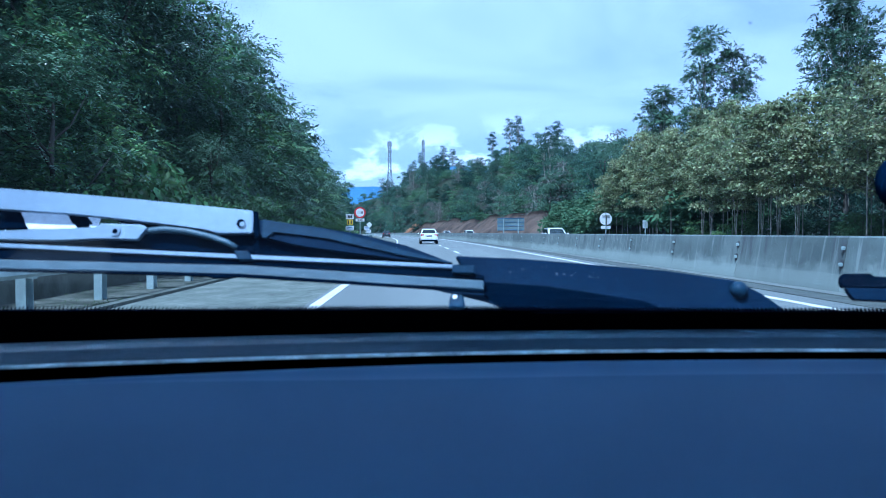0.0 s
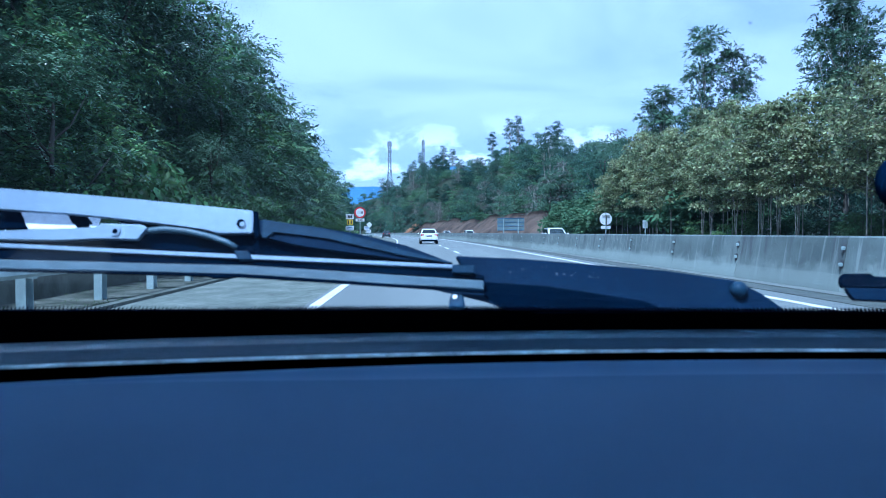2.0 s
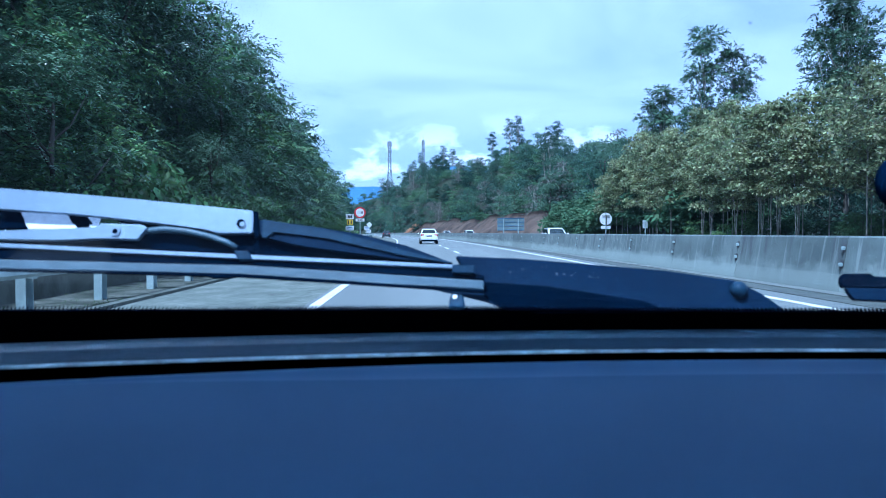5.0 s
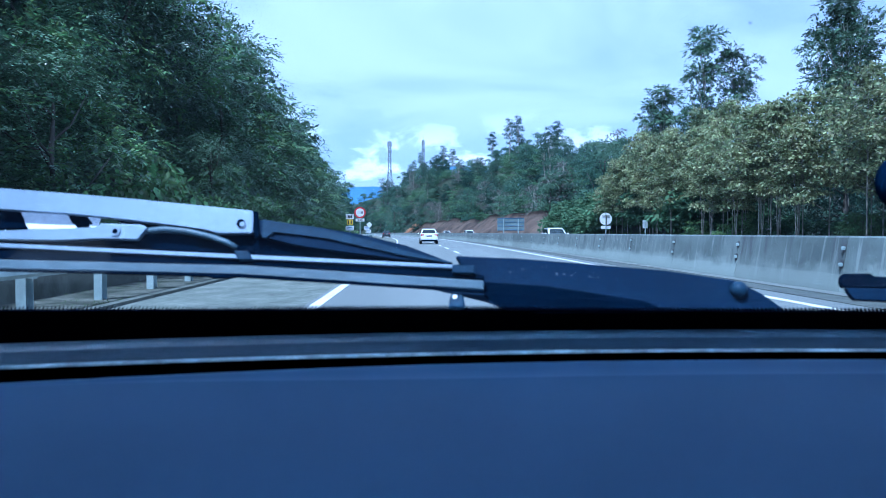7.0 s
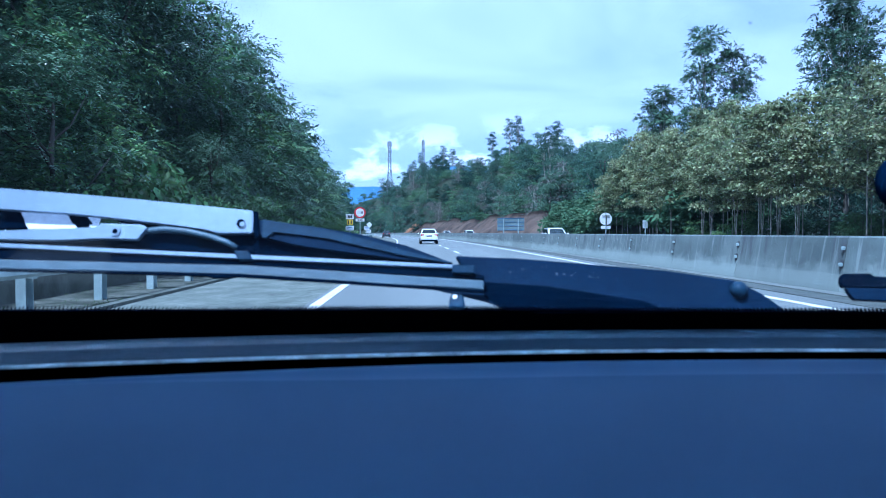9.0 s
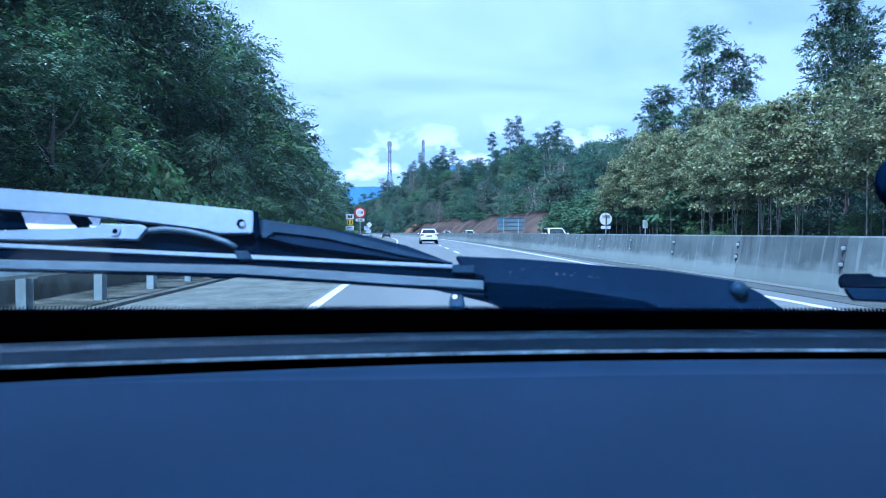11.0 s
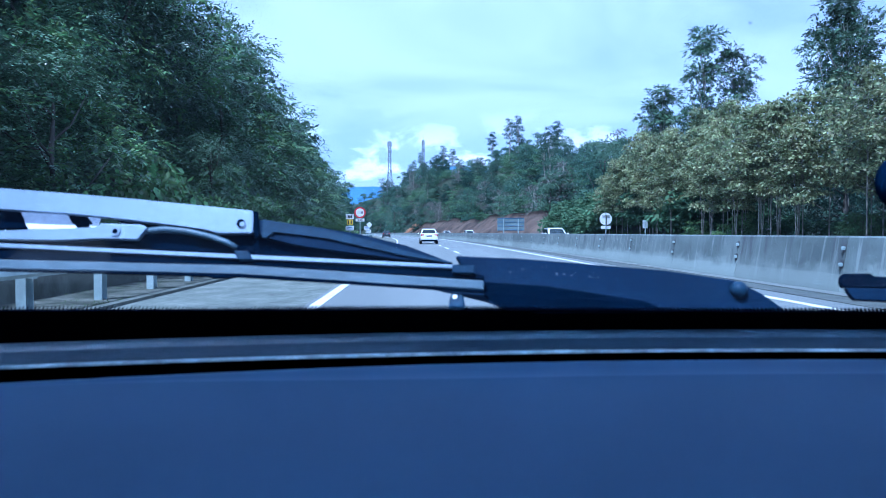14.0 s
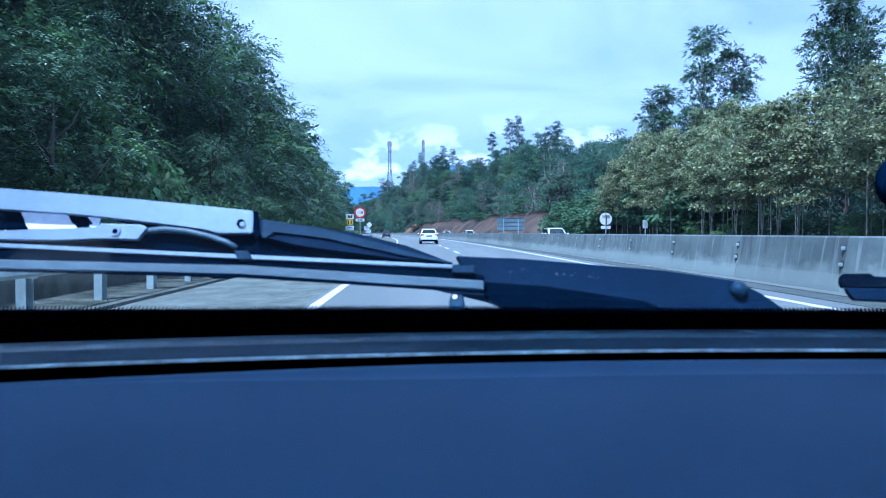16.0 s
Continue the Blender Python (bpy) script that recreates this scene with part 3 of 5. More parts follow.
def build_tree(name, label, seed, tall, wide, base, clumps, per, clump_r, leaf, leaf_mat, bark, shape="dome", trunk_r=0.18,
               forks=9, droop=0.25, hollow=0.5, squash=0.75, category="tree", stems=1, shingle=0.6, spread=0.62, creeper=0, twig=0.0, twig_leaves=9, inner=0):
    r = np.random.default_rng(seed)
    tree = thing(name, pose(0, 0, -500), label, category)
    pts = crown_points(r, clumps, tall, wide, base, shape, hollow)
    bm = bmesh.new()
    for s in range(stems):
        ang = 2 * math.pi * s / stems + seed
        lean = (0.0 if stems == 1 else 0.2)
        path = [(math.cos(ang) * lean * h * wide * 0.6 + r.normal(0, 0.05) * tall * 0.12 * h, math.sin(ang) * lean * h * wide * 0.6 + r.normal(0, 0.05) * tall * 0.12 * h,
                 h * tall * 0.92 - 0.3 * (h == 0)) for h in (0, 0.15, 0.35, 0.6, 0.8, 1.0)]
        add_tube(bm, path, [trunk_r * k for k in (1.25, 1.0, 0.85, 0.6, 0.35, 0.1)], 8)
    pick = r.choice(len(pts), min(forks, len(pts)), replace=False)
    for i in pick:
        p = Vector(pts[i])
        h0 = min(max(p.z - r.uniform(0.15, 0.35) * tall, max(tall * 0.12, base * 0.85)), tall * 0.85)
        k = h0 / (tall * 0.92)
        hs = (0, 0.15, 0.35, 0.6, 0.8, 1.0)
        j = max(i2 for i2 in range(5) if hs[i2] <= k)
        a = Vector(path[j]).lerp(Vector(path[j + 1]), (k - hs[j]) / (hs[j + 1] - hs[j]))
        m = (a + p) / 2 + Vector((0, 0, -0.06 * tall * r.uniform(0, 1)))
        add_tube(bm, [a, m, p], [trunk_r * 0.42, trunk_r * 0.27, trunk_r * 0.08], 5)
    part("trunk", bm, bark, tree, smooth=True)
    rad = clump_r * r.uniform(0.6, 1.3, len(pts))
    c, o = clumped(r, pts, rad, per, squash)
    if twig:
        v, f = sprays(c, o, r, twig_leaves, twig, leaf, droop)
    else:
        v, f = leaves(c, o, leaf[0], leaf[1], r, droop, spread, shingle)
    if inner:
        # broad leaves added deep inside, which close the crown and block light to darken it
        c2 = pts[r.integers(0, len(pts), inner)] * np.array([0.62, 0.62, 0.92]) + r.normal(0, clump_r * 0.3, (inner, 3))
        v2, f2 = leaves(c2, r.normal(0, 1, (inner, 3)), 0.3, 0.22, r, 0.1, 0.9, 0.0)
        v, f = np.concatenate([v, v2]), np.concatenate([f, f2 + len(v)])
    part("crown", np_mesh("crown", v, f), leaf_mat, tree)
    if creeper:
        far = np.linalg.norm(pts[:, :2], axis=1)
        outer = pts[np.argsort(-far)[:creeper]] * np.array([1.1, 1.1, 1.0])
        c, o = clumped(r, outer, np.full(len(outer), clump_r * 0.75), per // 2, squash)
        if twig:
            v, f = sprays(c, o, r, twig_leaves, twig * 1.1, (leaf[0] * 1.2, leaf[1] * 1.4), droop)
        else:
            v, f = leaves(c, o, leaf[0] * 1.15, leaf[1] * 1.5, r, droop, spread, shingle)
        part("creeper", np_mesh("creeper", v, f), "leaf_bright", tree, "lighter green creeper leaves")
    return tree


PROTO = {}
PROTO["jungle_a"] = build_tree("tree", "dense dark green jungle tree hung with creepers", 11, 10, 3.4, 0.5, 84, 17, 1.0, (0.17, 0.066), "leaf_deep", "bark_dark", "curtain", droop=0.5, creeper=22, twig=0.75, twig_leaves=11, inner=750)
PROTO["jungle_b"] = build_tree("tree", "dense mid-green broadleaf tree on the roadside slope", 12, 10, 3.6, 1.2, 80, 17, 1.05, (0.2, 0.085), "leaf_mid", "bark_dark", "dome", droop=0.35, creeper=22, twig=0.7, twig_leaves=9, inner=750)
PROTO["jungle_c"] = build_tree("tree", "dark leafy roadside tree with drooping sprays", 13, 10, 3.0, 1.0, 78, 15, 1.0, (0.22, 0.055), "leaf_deep", "bark_dark", "spindle", droop=0.75, creeper=28, twig=0.95, twig_leaves=13, inner=650)
PROTO["teak_a"] = build_tree("tree", "slender teak tree with pale trunk and yellowing large leaves", 21, 10, 2.5, 4.2, 80, 40, 0.62, (0.27, 0.16), "leaf_teak", "bark", "dome", 0.048, 12, hollow=0.1, shingle=0.1, spread=0.8, droop=0.5)
PROTO["teak_b"] = build_tree("tree", "slender forked teak tree with large sparse leaves", 22, 10, 2.4, 3.6, 70, 36, 0.6, (0.26, 0.16), "leaf_teak", "bark", "spindle", 0.04, 12, hollow=0.1, stems=2, shingle=0.1, spread=0.8, droop=0.5)
PROTO["tall_a"] = build_tree("tree", "tall open-crowned tree with a bare pale trunk", 31, 20, 2.9, 7.5, 30, 40, 1.3, (0.33, 0.16), "leaf_mid", "bark", "spindle", 0.17, 24, hollow=0.15, twig=0.6, twig_leaves=8, droop=0.25, inner=150)
PROTO["tall_b"] = build_tree("tree", "tall sparse tree standing above the canopy", 32, 20, 2.9, 9, 24, 40, 1.3, (0.33, 0.16), "leaf_deep", "bark", "dome", 0.16, 20, hollow=0.15, twig=0.6, twig_leaves=8, droop=0.25, inner=100)
PROTO["slope_a"] = build_tree("tree", "green leafy tree on the wooded slope", 14, 10, 3.6, 0.6, 58, 10, 1.15, (0.31, 0.125), "leaf_mid", "bark_dark", "dome", droop=0.35, creeper=14, twig=0.8, twig_leaves=8, inner=180)
PROTO["slope_b"] = build_tree("tree", "dark leafy tree on the wooded slope", 15, 10, 3.2, 0.6, 56, 10, 1.1, (0.31, 0.105), "leaf_deep", "bark_dark", "spindle", droop=0.5, creeper=14, twig=0.85, twig_leaves=8, inner=180)
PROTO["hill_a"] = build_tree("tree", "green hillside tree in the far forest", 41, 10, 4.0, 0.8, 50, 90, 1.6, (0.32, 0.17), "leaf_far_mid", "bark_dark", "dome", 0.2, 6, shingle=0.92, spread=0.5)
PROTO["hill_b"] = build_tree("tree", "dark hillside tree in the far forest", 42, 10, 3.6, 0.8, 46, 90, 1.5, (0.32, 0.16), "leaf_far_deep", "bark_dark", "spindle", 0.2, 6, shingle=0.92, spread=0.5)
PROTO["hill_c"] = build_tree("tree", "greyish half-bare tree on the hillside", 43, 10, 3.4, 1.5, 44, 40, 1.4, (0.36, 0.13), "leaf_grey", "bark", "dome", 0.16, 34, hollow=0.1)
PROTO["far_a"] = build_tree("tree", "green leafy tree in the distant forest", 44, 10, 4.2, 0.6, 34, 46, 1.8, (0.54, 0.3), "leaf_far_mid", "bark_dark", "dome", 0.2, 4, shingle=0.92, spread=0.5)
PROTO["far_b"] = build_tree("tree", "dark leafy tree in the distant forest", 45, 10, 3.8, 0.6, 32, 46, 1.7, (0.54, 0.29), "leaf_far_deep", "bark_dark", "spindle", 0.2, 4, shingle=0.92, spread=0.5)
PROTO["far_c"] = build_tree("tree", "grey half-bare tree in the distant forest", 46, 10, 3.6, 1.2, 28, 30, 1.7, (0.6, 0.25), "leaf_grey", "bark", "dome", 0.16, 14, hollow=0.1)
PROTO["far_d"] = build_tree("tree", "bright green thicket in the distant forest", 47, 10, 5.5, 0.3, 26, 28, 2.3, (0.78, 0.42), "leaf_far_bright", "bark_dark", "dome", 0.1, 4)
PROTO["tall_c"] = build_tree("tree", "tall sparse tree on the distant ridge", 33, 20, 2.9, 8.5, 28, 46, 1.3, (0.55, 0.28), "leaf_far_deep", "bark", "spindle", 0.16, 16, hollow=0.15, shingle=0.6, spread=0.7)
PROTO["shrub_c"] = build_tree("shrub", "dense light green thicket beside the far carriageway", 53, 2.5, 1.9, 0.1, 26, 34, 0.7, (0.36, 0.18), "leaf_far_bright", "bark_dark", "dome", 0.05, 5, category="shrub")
PROTO["shrub_a"] = build_tree("shrub", "bright green shrub at the road edge", 51, 2.6, 1.9, 0.1, 44, 52, 0.52, (0.2, 0.1), "leaf_bright", "bark_dark", "dome", 0.05, 10, category="shrub")
PROTO["shrub_d"] = build_tree("shrub", "large-leaved light green shrub at the foot of the slope", 54, 2.5, 1.7, 0.2, 40, 30, 0.5, (0.25, 0.15), "leaf_bright", "bark_dark", "dome", 0.05, 10, droop=0.45, shingle=0.7, spread=0.5, category="shrub")
PROTO["shrub_b"] = build_tree("shrub", "ferny green shrub on the verge", 52, 2.4, 1.8, 0.1, 40, 56, 0.5, (0.28, 0.06), "leaf_bright", "bark_dark", "curtain", 0.05, 10, droop=0.6, category="shrub")

placed = random.Random(5)


def plant(kind, off, y, tall, spread=1.0, group="roadside trees", label=""):
    """A copy of a grown plant, standing on the ground at that place."""
    proto = PROTO[kind]
    full = {"tall": 20.0, "shru": 2.5}.get(kind[:4], 10.0)
    s = tall / full
    z = height(off, y) - 0.05
    m = pose(*on_road(off, y, z), 0, 0, placed.uniform(0, 360))
    t = copy_thing(proto, m)
    w = s ** 0.7 * spread * placed.uniform(0.9, 1.1)
    t.scale = (w, w, s)
    tagged(t, label, group=group)
    return t


# left-hand slope: tiers of jungle that climb away from the road, a high crown standing over the verge near the car
def left_top(y):
    return 9.5 + 2.5 * smooth01(13, 18, y) + 1.3 * noise.noise(Vector((y * 0.11, 0.7, 0))) - 2.6 * smooth01(62, 90, y) - 1.0 * smooth01(100, 140, y)


NEAR, MIDDLE, FAR = ["jungle_a", "jungle_b", "jungle_c"], ["slope_a", "slope_b"], ["far_a", "far_b"]
y = -14.0
while y < 210:
    t = left_top(y)
    kinds = FAR if y < 3 or y > 105 else NEAR if y < 34 else MIDDLE
    out = 1.4 * smooth01(50, 70, y)
    if 3 < y < 12:
        y = 12.4
    for off, share, gap in ((-8.7 - out, 0.36, 0.9), (-10.9 - out, 0.62, 0.95), (-13.6, 0.86, 1.0)):
        if placed.random() < gap:
            plant(placed.choice(FAR if y > 64 and off < -13 else kinds), off + placed.uniform(-0.7, 0.5), y + placed.uniform(-0.9, 0.9), t * share * placed.uniform(0.8, 1.2), 1.12, "trees on the left slope")
    if y > 14:
        plant(placed.choice(FAR if y > 60 else MIDDLE), -17.3 + placed.uniform(-1.5, 1.5), y + 1.5, t * placed.uniform(0.88, 1.12), 1.15, "trees on the left slope")
    y += 3.3 + 0.024 * max(y, 0)
for y in [9 + 2.4 * i for i in range(36)]:
    if placed.random() < 0.8:
        plant(placed.choice(["shrub_a", "shrub_b"]), -7.7 - 0.9 * smooth01(40, 60, y) + placed.uniform(-0.4, 0.3), y, placed.uniform(1.1, 2.3), 1.0, "shrubs along the left verge")
for off, y, tall in ((-8.0, 16.2, 2.3), (-8.4, 18.6, 2.9), (-7.9, 21.0, 2.4), (-8.9, 29.0, 2.8)):
    plant("shrub_d", off, y, tall, 1.05, "large-leaved shrubs on the left slope")
for off, y, tall in ((-12.4, 27.5, 12.0), (-13.4, 33.5, 12.6)):
    plant("jungle_a", off, y, tall, 1.1, "trees on the left slope")

# right-hand side: a teak plantation behind the far carriageway
for i in range(60):
    y = 30.5 + 0.88 * i + placed.uniform(-0.6, 0.6)
    off = 24.6 + placed.choice([0, 2.0, 4.2]) + placed.uniform(-0.7, 0.7)
    plant(placed.choice(["teak_a", "teak_b", "teak_a"]), off, y, placed.uniform(7.4, 10.8) + 0.3 * (off - 24), 1.05, "teak trees")
for i in range(12):
    plant(placed.choice(["hill_a", "hill_b"]), 33 + placed.uniform(-1.5, 2), 20 + 5.4 * i, placed.uniform(7.5, 10), 1.15, "trees behind the plantation")
for off, y, tall, kind in ((34.5, 80, 22.5, "tall_a"), (38, 80, 20.5, "tall_b"), (31, 84, 16.5, "tall_a"), (37.5, 60, 22.5, "tall_a"), (35, 55, 19, "tall_b"),
                           (41, 66, 19.5, "tall_b"), (38, 48, 22, "tall_b"), (33, 92, 16, "tall_b"), (40, 42, 22, "tall_a")):
    plant(kind, off, y, tall, 1.0, "tall trees")
for i in range(20):
    plant("shrub_c" if i % 3 else "shrub_b", 25.2 + placed.uniform(0, 6), 19 + 2.3 * i + placed.uniform(-1, 1), placed.uniform(1.5, 2.7), 1.2, "shrubs under the teak trees")

# the wooded hill beyond it: the near trees one by one, the rest as forest
forest_v, forest_f, forest_m = [], [], []
FOREST_MATS = ["leaf_mid", "leaf_deep", "leaf_grey", "leaf_far_mid", "leaf_far_deep", "leaf_far_bright", "bark", "bark_dark"]


def forest_tree(kind, off, y, tall, spread=1.05):
    full = 20.0 if kind[:4] == "tall" else 10.0
    s = tall / full
    w = s ** 0.7 * spread * placed.uniform(0.9, 1.1)
    a = placed.uniform(0, 6.28)
    rot = np.array([[math.cos(a) * w, -math.sin(a) * w, 0], [math.sin(a) * w, math.cos(a) * w, 0], [0, 0, s]])
    at = np.array(on_road(off, y, height(off, y) - 0.05))
    for o in PROTO[kind].children:
        me = o.data
        v = np.empty(len(me.vertices) * 3, dtype=np.float32)
        me.vertices.foreach_get("co", v)
        me.calc_loop_triangles()
        f = np.empty(len(me.loop_triangles) * 3, dtype=np.int32)
        me.loop_triangles.foreach_get("vertices", f)
        start = sum(len(x) for x in forest_v)
        forest_v.append(v.reshape(-1, 3) @ rot.T + at)
        forest_f.append(f.reshape(-1, 3) + start)
        slot = FOREST_MATS.index(next(k for k in FOREST_MATS if M[k] == me.materials[0]))
        forest_m.append(np.full(len(me.loop_triangles), slot, dtype=np.int32))


for i in range(150):
    y = 84 + 400 * placed.random() ** 1.2
    off = placed.uniform(27.5, 72)
    if 116 < y < 345 and off < 33:
        off += 5
    kind = placed.choices(["hill_a", "hill_b", "hill_c"], [5, 4, 1.3])[0]
    tall = placed.uniform(6.5, 11.5)
    if y < 125:
        plant(kind, off, y, tall, 1.05, "trees on the far hill")
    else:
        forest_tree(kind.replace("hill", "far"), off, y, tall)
for i in range(16):
    forest_tree("tall_c", placed.uniform(40, 66), placed.uniform(120, 440), placed.uniform(13, 18))
for i in range(34):
    forest_tree(placed.choice(["far_a", "far_b", "far_c", "far_d"]), placed.uniform(25.5, 36), placed.uniform(346, 520), placed.uniform(5, 9))
for i in range(46):
    y = placed.uniform(300, 640)
    forest_tree(placed.choice(["far_a", "far_b"]), placed.choice([-1, 1]) * placed.uniform(0, 14) + (31 if i % 2 else -24), y, placed.uniform(8, 13), 1.15)
for i in range(31):
    for k in range(9):
        y = 98 + 9.6 * (i + placed.random())
        off = 27.5 + 5.5 * smooth01(104, 116, y) + 3.3 * (k + placed.random())
        forest_tree(placed.choice(["far_d", "far_d", "far_b"]), off, y, placed.uniform(2.3, 4.6), 1.35)
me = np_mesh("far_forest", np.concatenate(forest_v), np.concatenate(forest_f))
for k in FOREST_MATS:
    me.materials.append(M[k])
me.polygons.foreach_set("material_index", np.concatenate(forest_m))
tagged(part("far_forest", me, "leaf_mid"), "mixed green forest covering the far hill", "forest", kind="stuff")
for i in range(70):
    y = placed.uniform(64, 116)
    plant("shrub_c", placed.uniform(26.6, 28.5) if y < 92 else placed.uniform(25, 28), y, placed.uniform(2.2, 4.2), 1.5, "shrubs along the right verge")

# weeds in the cracks of the verge
n = 1700
yy = 6 + 34 * rng.random(n)
oo = np.where(rng.random(n) < 0.6, -4.75 - 0.35 * rng.random(n) ** 2, -5.4 - 0.9 * rng.random(n))
keep = np.array([noise.noise(Vector((o * 1.1, y * 0.55, 8.0))) > 0.02 for o, y in zip(oo, yy)])
weeds = np.array([on_road(o, y, 0.0) for o, y in zip(oo[keep], yy[keep])])
v, f = leaves(weeds, np.tile([0, 0, 1.0], (len(weeds), 1)), 0.05, 0.014, rng, droop=-0.1, spread=0.6)
tagged(part("verge_weeds", np_mesh("verge_weeds", v, f), "grass"), "sparse green weeds along the kerb and guard rail", "weeds", kind="stuff")

# low growth between the verge and the trees
n = 9000
yy = 4 + 100 * rng.random(n) ** 1.7
oo = np.where(rng.random(n) < 0.62, -7.3 - 1.4 * rng.random(n), 24.6 + 1.6 * rng.random(n))
base = np.array([on_road(o, y, max(height(o, y), -0.02)) for o, y in zip(oo, yy)])
v, f = leaves(base, np.tile([0, 0, 1.3], (n, 1)), 0.5, 0.06, rng, droop=-0.2, spread=0.5)
tagged(part("verge_grass", np_mesh("verge_grass", v, f), "grass"), "rough tall grass along the road verges", "grass", kind="stuff")
for p in PROTO.values():
    for o in (*p.children_recursive, p):
        bpy.data.objects.remove(o)

# ---------------------------------------------------------------- bare cut slope, its drain and the far mountains
bm = bmesh.new()
rows = []
for i in range(50):
    y = 118 + 4.6 * i
    top = 6.2 * smooth01(116, 142, y) * (1 - 0.75 * smooth01(300, 345, y)) * (0.85 + 0.35 * noise.noise(Vector((y * 0.05, 3, 0))))
    rows.append([on_road(24.6 + 6.4 * k / 5 + 0.5 * noise.noise(Vector((y * 0.12, k * 0.9, 5))), y, -0.04 + top * (k / 5) ** 0.9 + (0.45 if k == 5 else 0)) for k in range(6)])
add_sheet(bm, rows)
bmesh.ops.solidify(bm, geom=bm.faces[:], thickness=0.3)
tagged(part("cut_slope", bm, "soil", smooth=True), "bare red-brown earth cut at the foot of the wooded hill", "earth slope", kind="structure")
drain = thing("stepped_drain", pose(*on_road(25.2, 322, 0), 0, 0, turn_at(322)), "orange clay-coloured stepped drain down the bare cut", "drain")
for k in range(9):
    bm = bmesh.new()
    add_box(bm, (0.35 + k * 0.75, 0, 0.25 + k * 0.62), (0.9, 6.0, 1.1), 0.08)
    part("step", bm, "clay", drain)

bm = bmesh.new()
rows = []
for i in range(90):
    x = -2600 + 52 * i
    h = 250 + 110 * noise.noise(Vector((x * 0.0016, 0.4, 0))) + 60 * noise.noise(Vector((x * 0.005, 1.4, 0))) + 120 * smooth01(-700, 300, x) * smooth01(900, 100, x)
    rows.append([(x, 3700, -30), (x, 3850, h * 0.55), (x, 4050, h), (x, 4350, h * 0.4), (x, 4500, -30)])
add_sheet(bm, rows)
tagged(part("mountain_range", bm, "mountain", smooth=True), "distant mountain ridge under the clouds, blue haze in its colour", "mountains", kind="structure")


# ---------------------------------------------------------------- telecom masts on the hill
def lattice_mast(x, y, z, tall, half, levels):
    """Splayed legs below, a slim shaft above, antenna groups on several levels and a caged head."""
    t = thing("telecom_mast", pose(x, y, z, 0, 0, 20), "slim steel lattice telecom mast with antenna panels near the top", "mast", "telecom masts")
    bays = int(tall / 2.6)

    def width(h):
        k = h / tall
        return half * (1 - 0.72 * min(k / 0.6, 1)) * (1 - 0.25 * max(k - 0.6, 0) / 0.4)

    def corner(k, h):
        w = width(h)
        return Vector(((-w, w, w, -w)[k], (-w, -w, w, w)[k], h))
    for k in range(4):
        bm = bmesh.new()
        add_tube(bm, [corner(k, tall * i / 5) for i in range(6)], [0.17, 0.16, 0.15, 0.14, 0.13, 0.12], 5)
        part("leg", bm, "tower", t)
    bm = bmesh.new()
    for b in range(bays):
        h0, h1 = tall * b / bays, tall * (b + 1) / bays
        for k in range(4):
            add_tube(bm, [corner(k, h0), corner((k + 1) % 4, h1)], [0.07, 0.07], 4)
            add_tube(bm, [corner(k, h1), corner((k + 1) % 4, h1)], [0.06, 0.06], 4)
    part("bracing", bm, "tower", t)
    for share, reach, size in levels:
        h = tall * share
        for k in range(3):
            bm = bmesh.new()
            a = k * 2.094 + share * 9
            r = width(h) * 1.1 + reach
            add_box(bm, (math.cos(a) * r, math.sin(a) * r, h), (0.2, 0.3, size), 0.04, Matrix.Rotation(a, 4, "Z"))
            add_tube(bm, [(0, 0, h + 0.3 * size), (math.cos(a) * r, math.sin(a) * r, h + 0.3 * size)], [0.07, 0.07], 4)
            add_tube(bm, [(0, 0, h - 0.3 * size), (math.cos(a) * r, math.sin(a) * r, h - 0.3 * size)], [0.07, 0.07], 4)
            part("antenna_panel", bm, "tower", t)
    bm = bmesh.new()
    add_tube(bm, [(0, 0, tall - 1), (0, 0, tall + 2.2)], [0.07, 0.05], 5)
    part("lightning_rod", bm, "tower", t)
    return t


lattice_mast(-34.5, 440, 14, 46, 3.0, ((0.96, 0.75, 3.4), (0.86, 0.5, 1.8), (0.74, 0.45, 2.4), (0.58, 0.8, 2.2), (0.44, 0.7, 2.6)))
lattice_mast(-13.2, 455, 20, 43, 2.4, ((0.95, 0.55, 2.6), (0.84, 0.5, 2.6), (0.62, 0.8, 2.0)))


# ---------------------------------------------------------------- road signs
def sign_post(bm, x, top, r=0.045):
    add_cyl(bm, (x, 0.06, -0.1), (x, 0.06, top), r, r, 10)
    return bm


def flat_plate(w, h, z, x=0.0, y=0.0, thick=0.02, bevel=0.006):
    bm = bmesh.new()
    add_box(bm, (x, y, z), (w, thick, h), bevel)
    return bm


def disc(r, z, x=0.0, y=0.0, thick=0.02):
    bm = bmesh.new()
    add_cyl(bm, (x, y - thick / 2, z), (x, y + thick / 2, z), r, r, 32)
    return bm


def bars(bm, x0, x1, zs, h, y):
    """Plain strokes in place of writing too small to read."""
    for j, z in enumerate(zs):
        x = x0
        k = 0
        while x < x1 - 0.03:
            w = min(0.07 + 0.05 * ((k * 7 + j * 3) % 4), x1 - x)
            add_box(bm, (x + w / 2, y, z), (w, 0.006, h))
            x += w + 0.035
            k += 1
    return bm


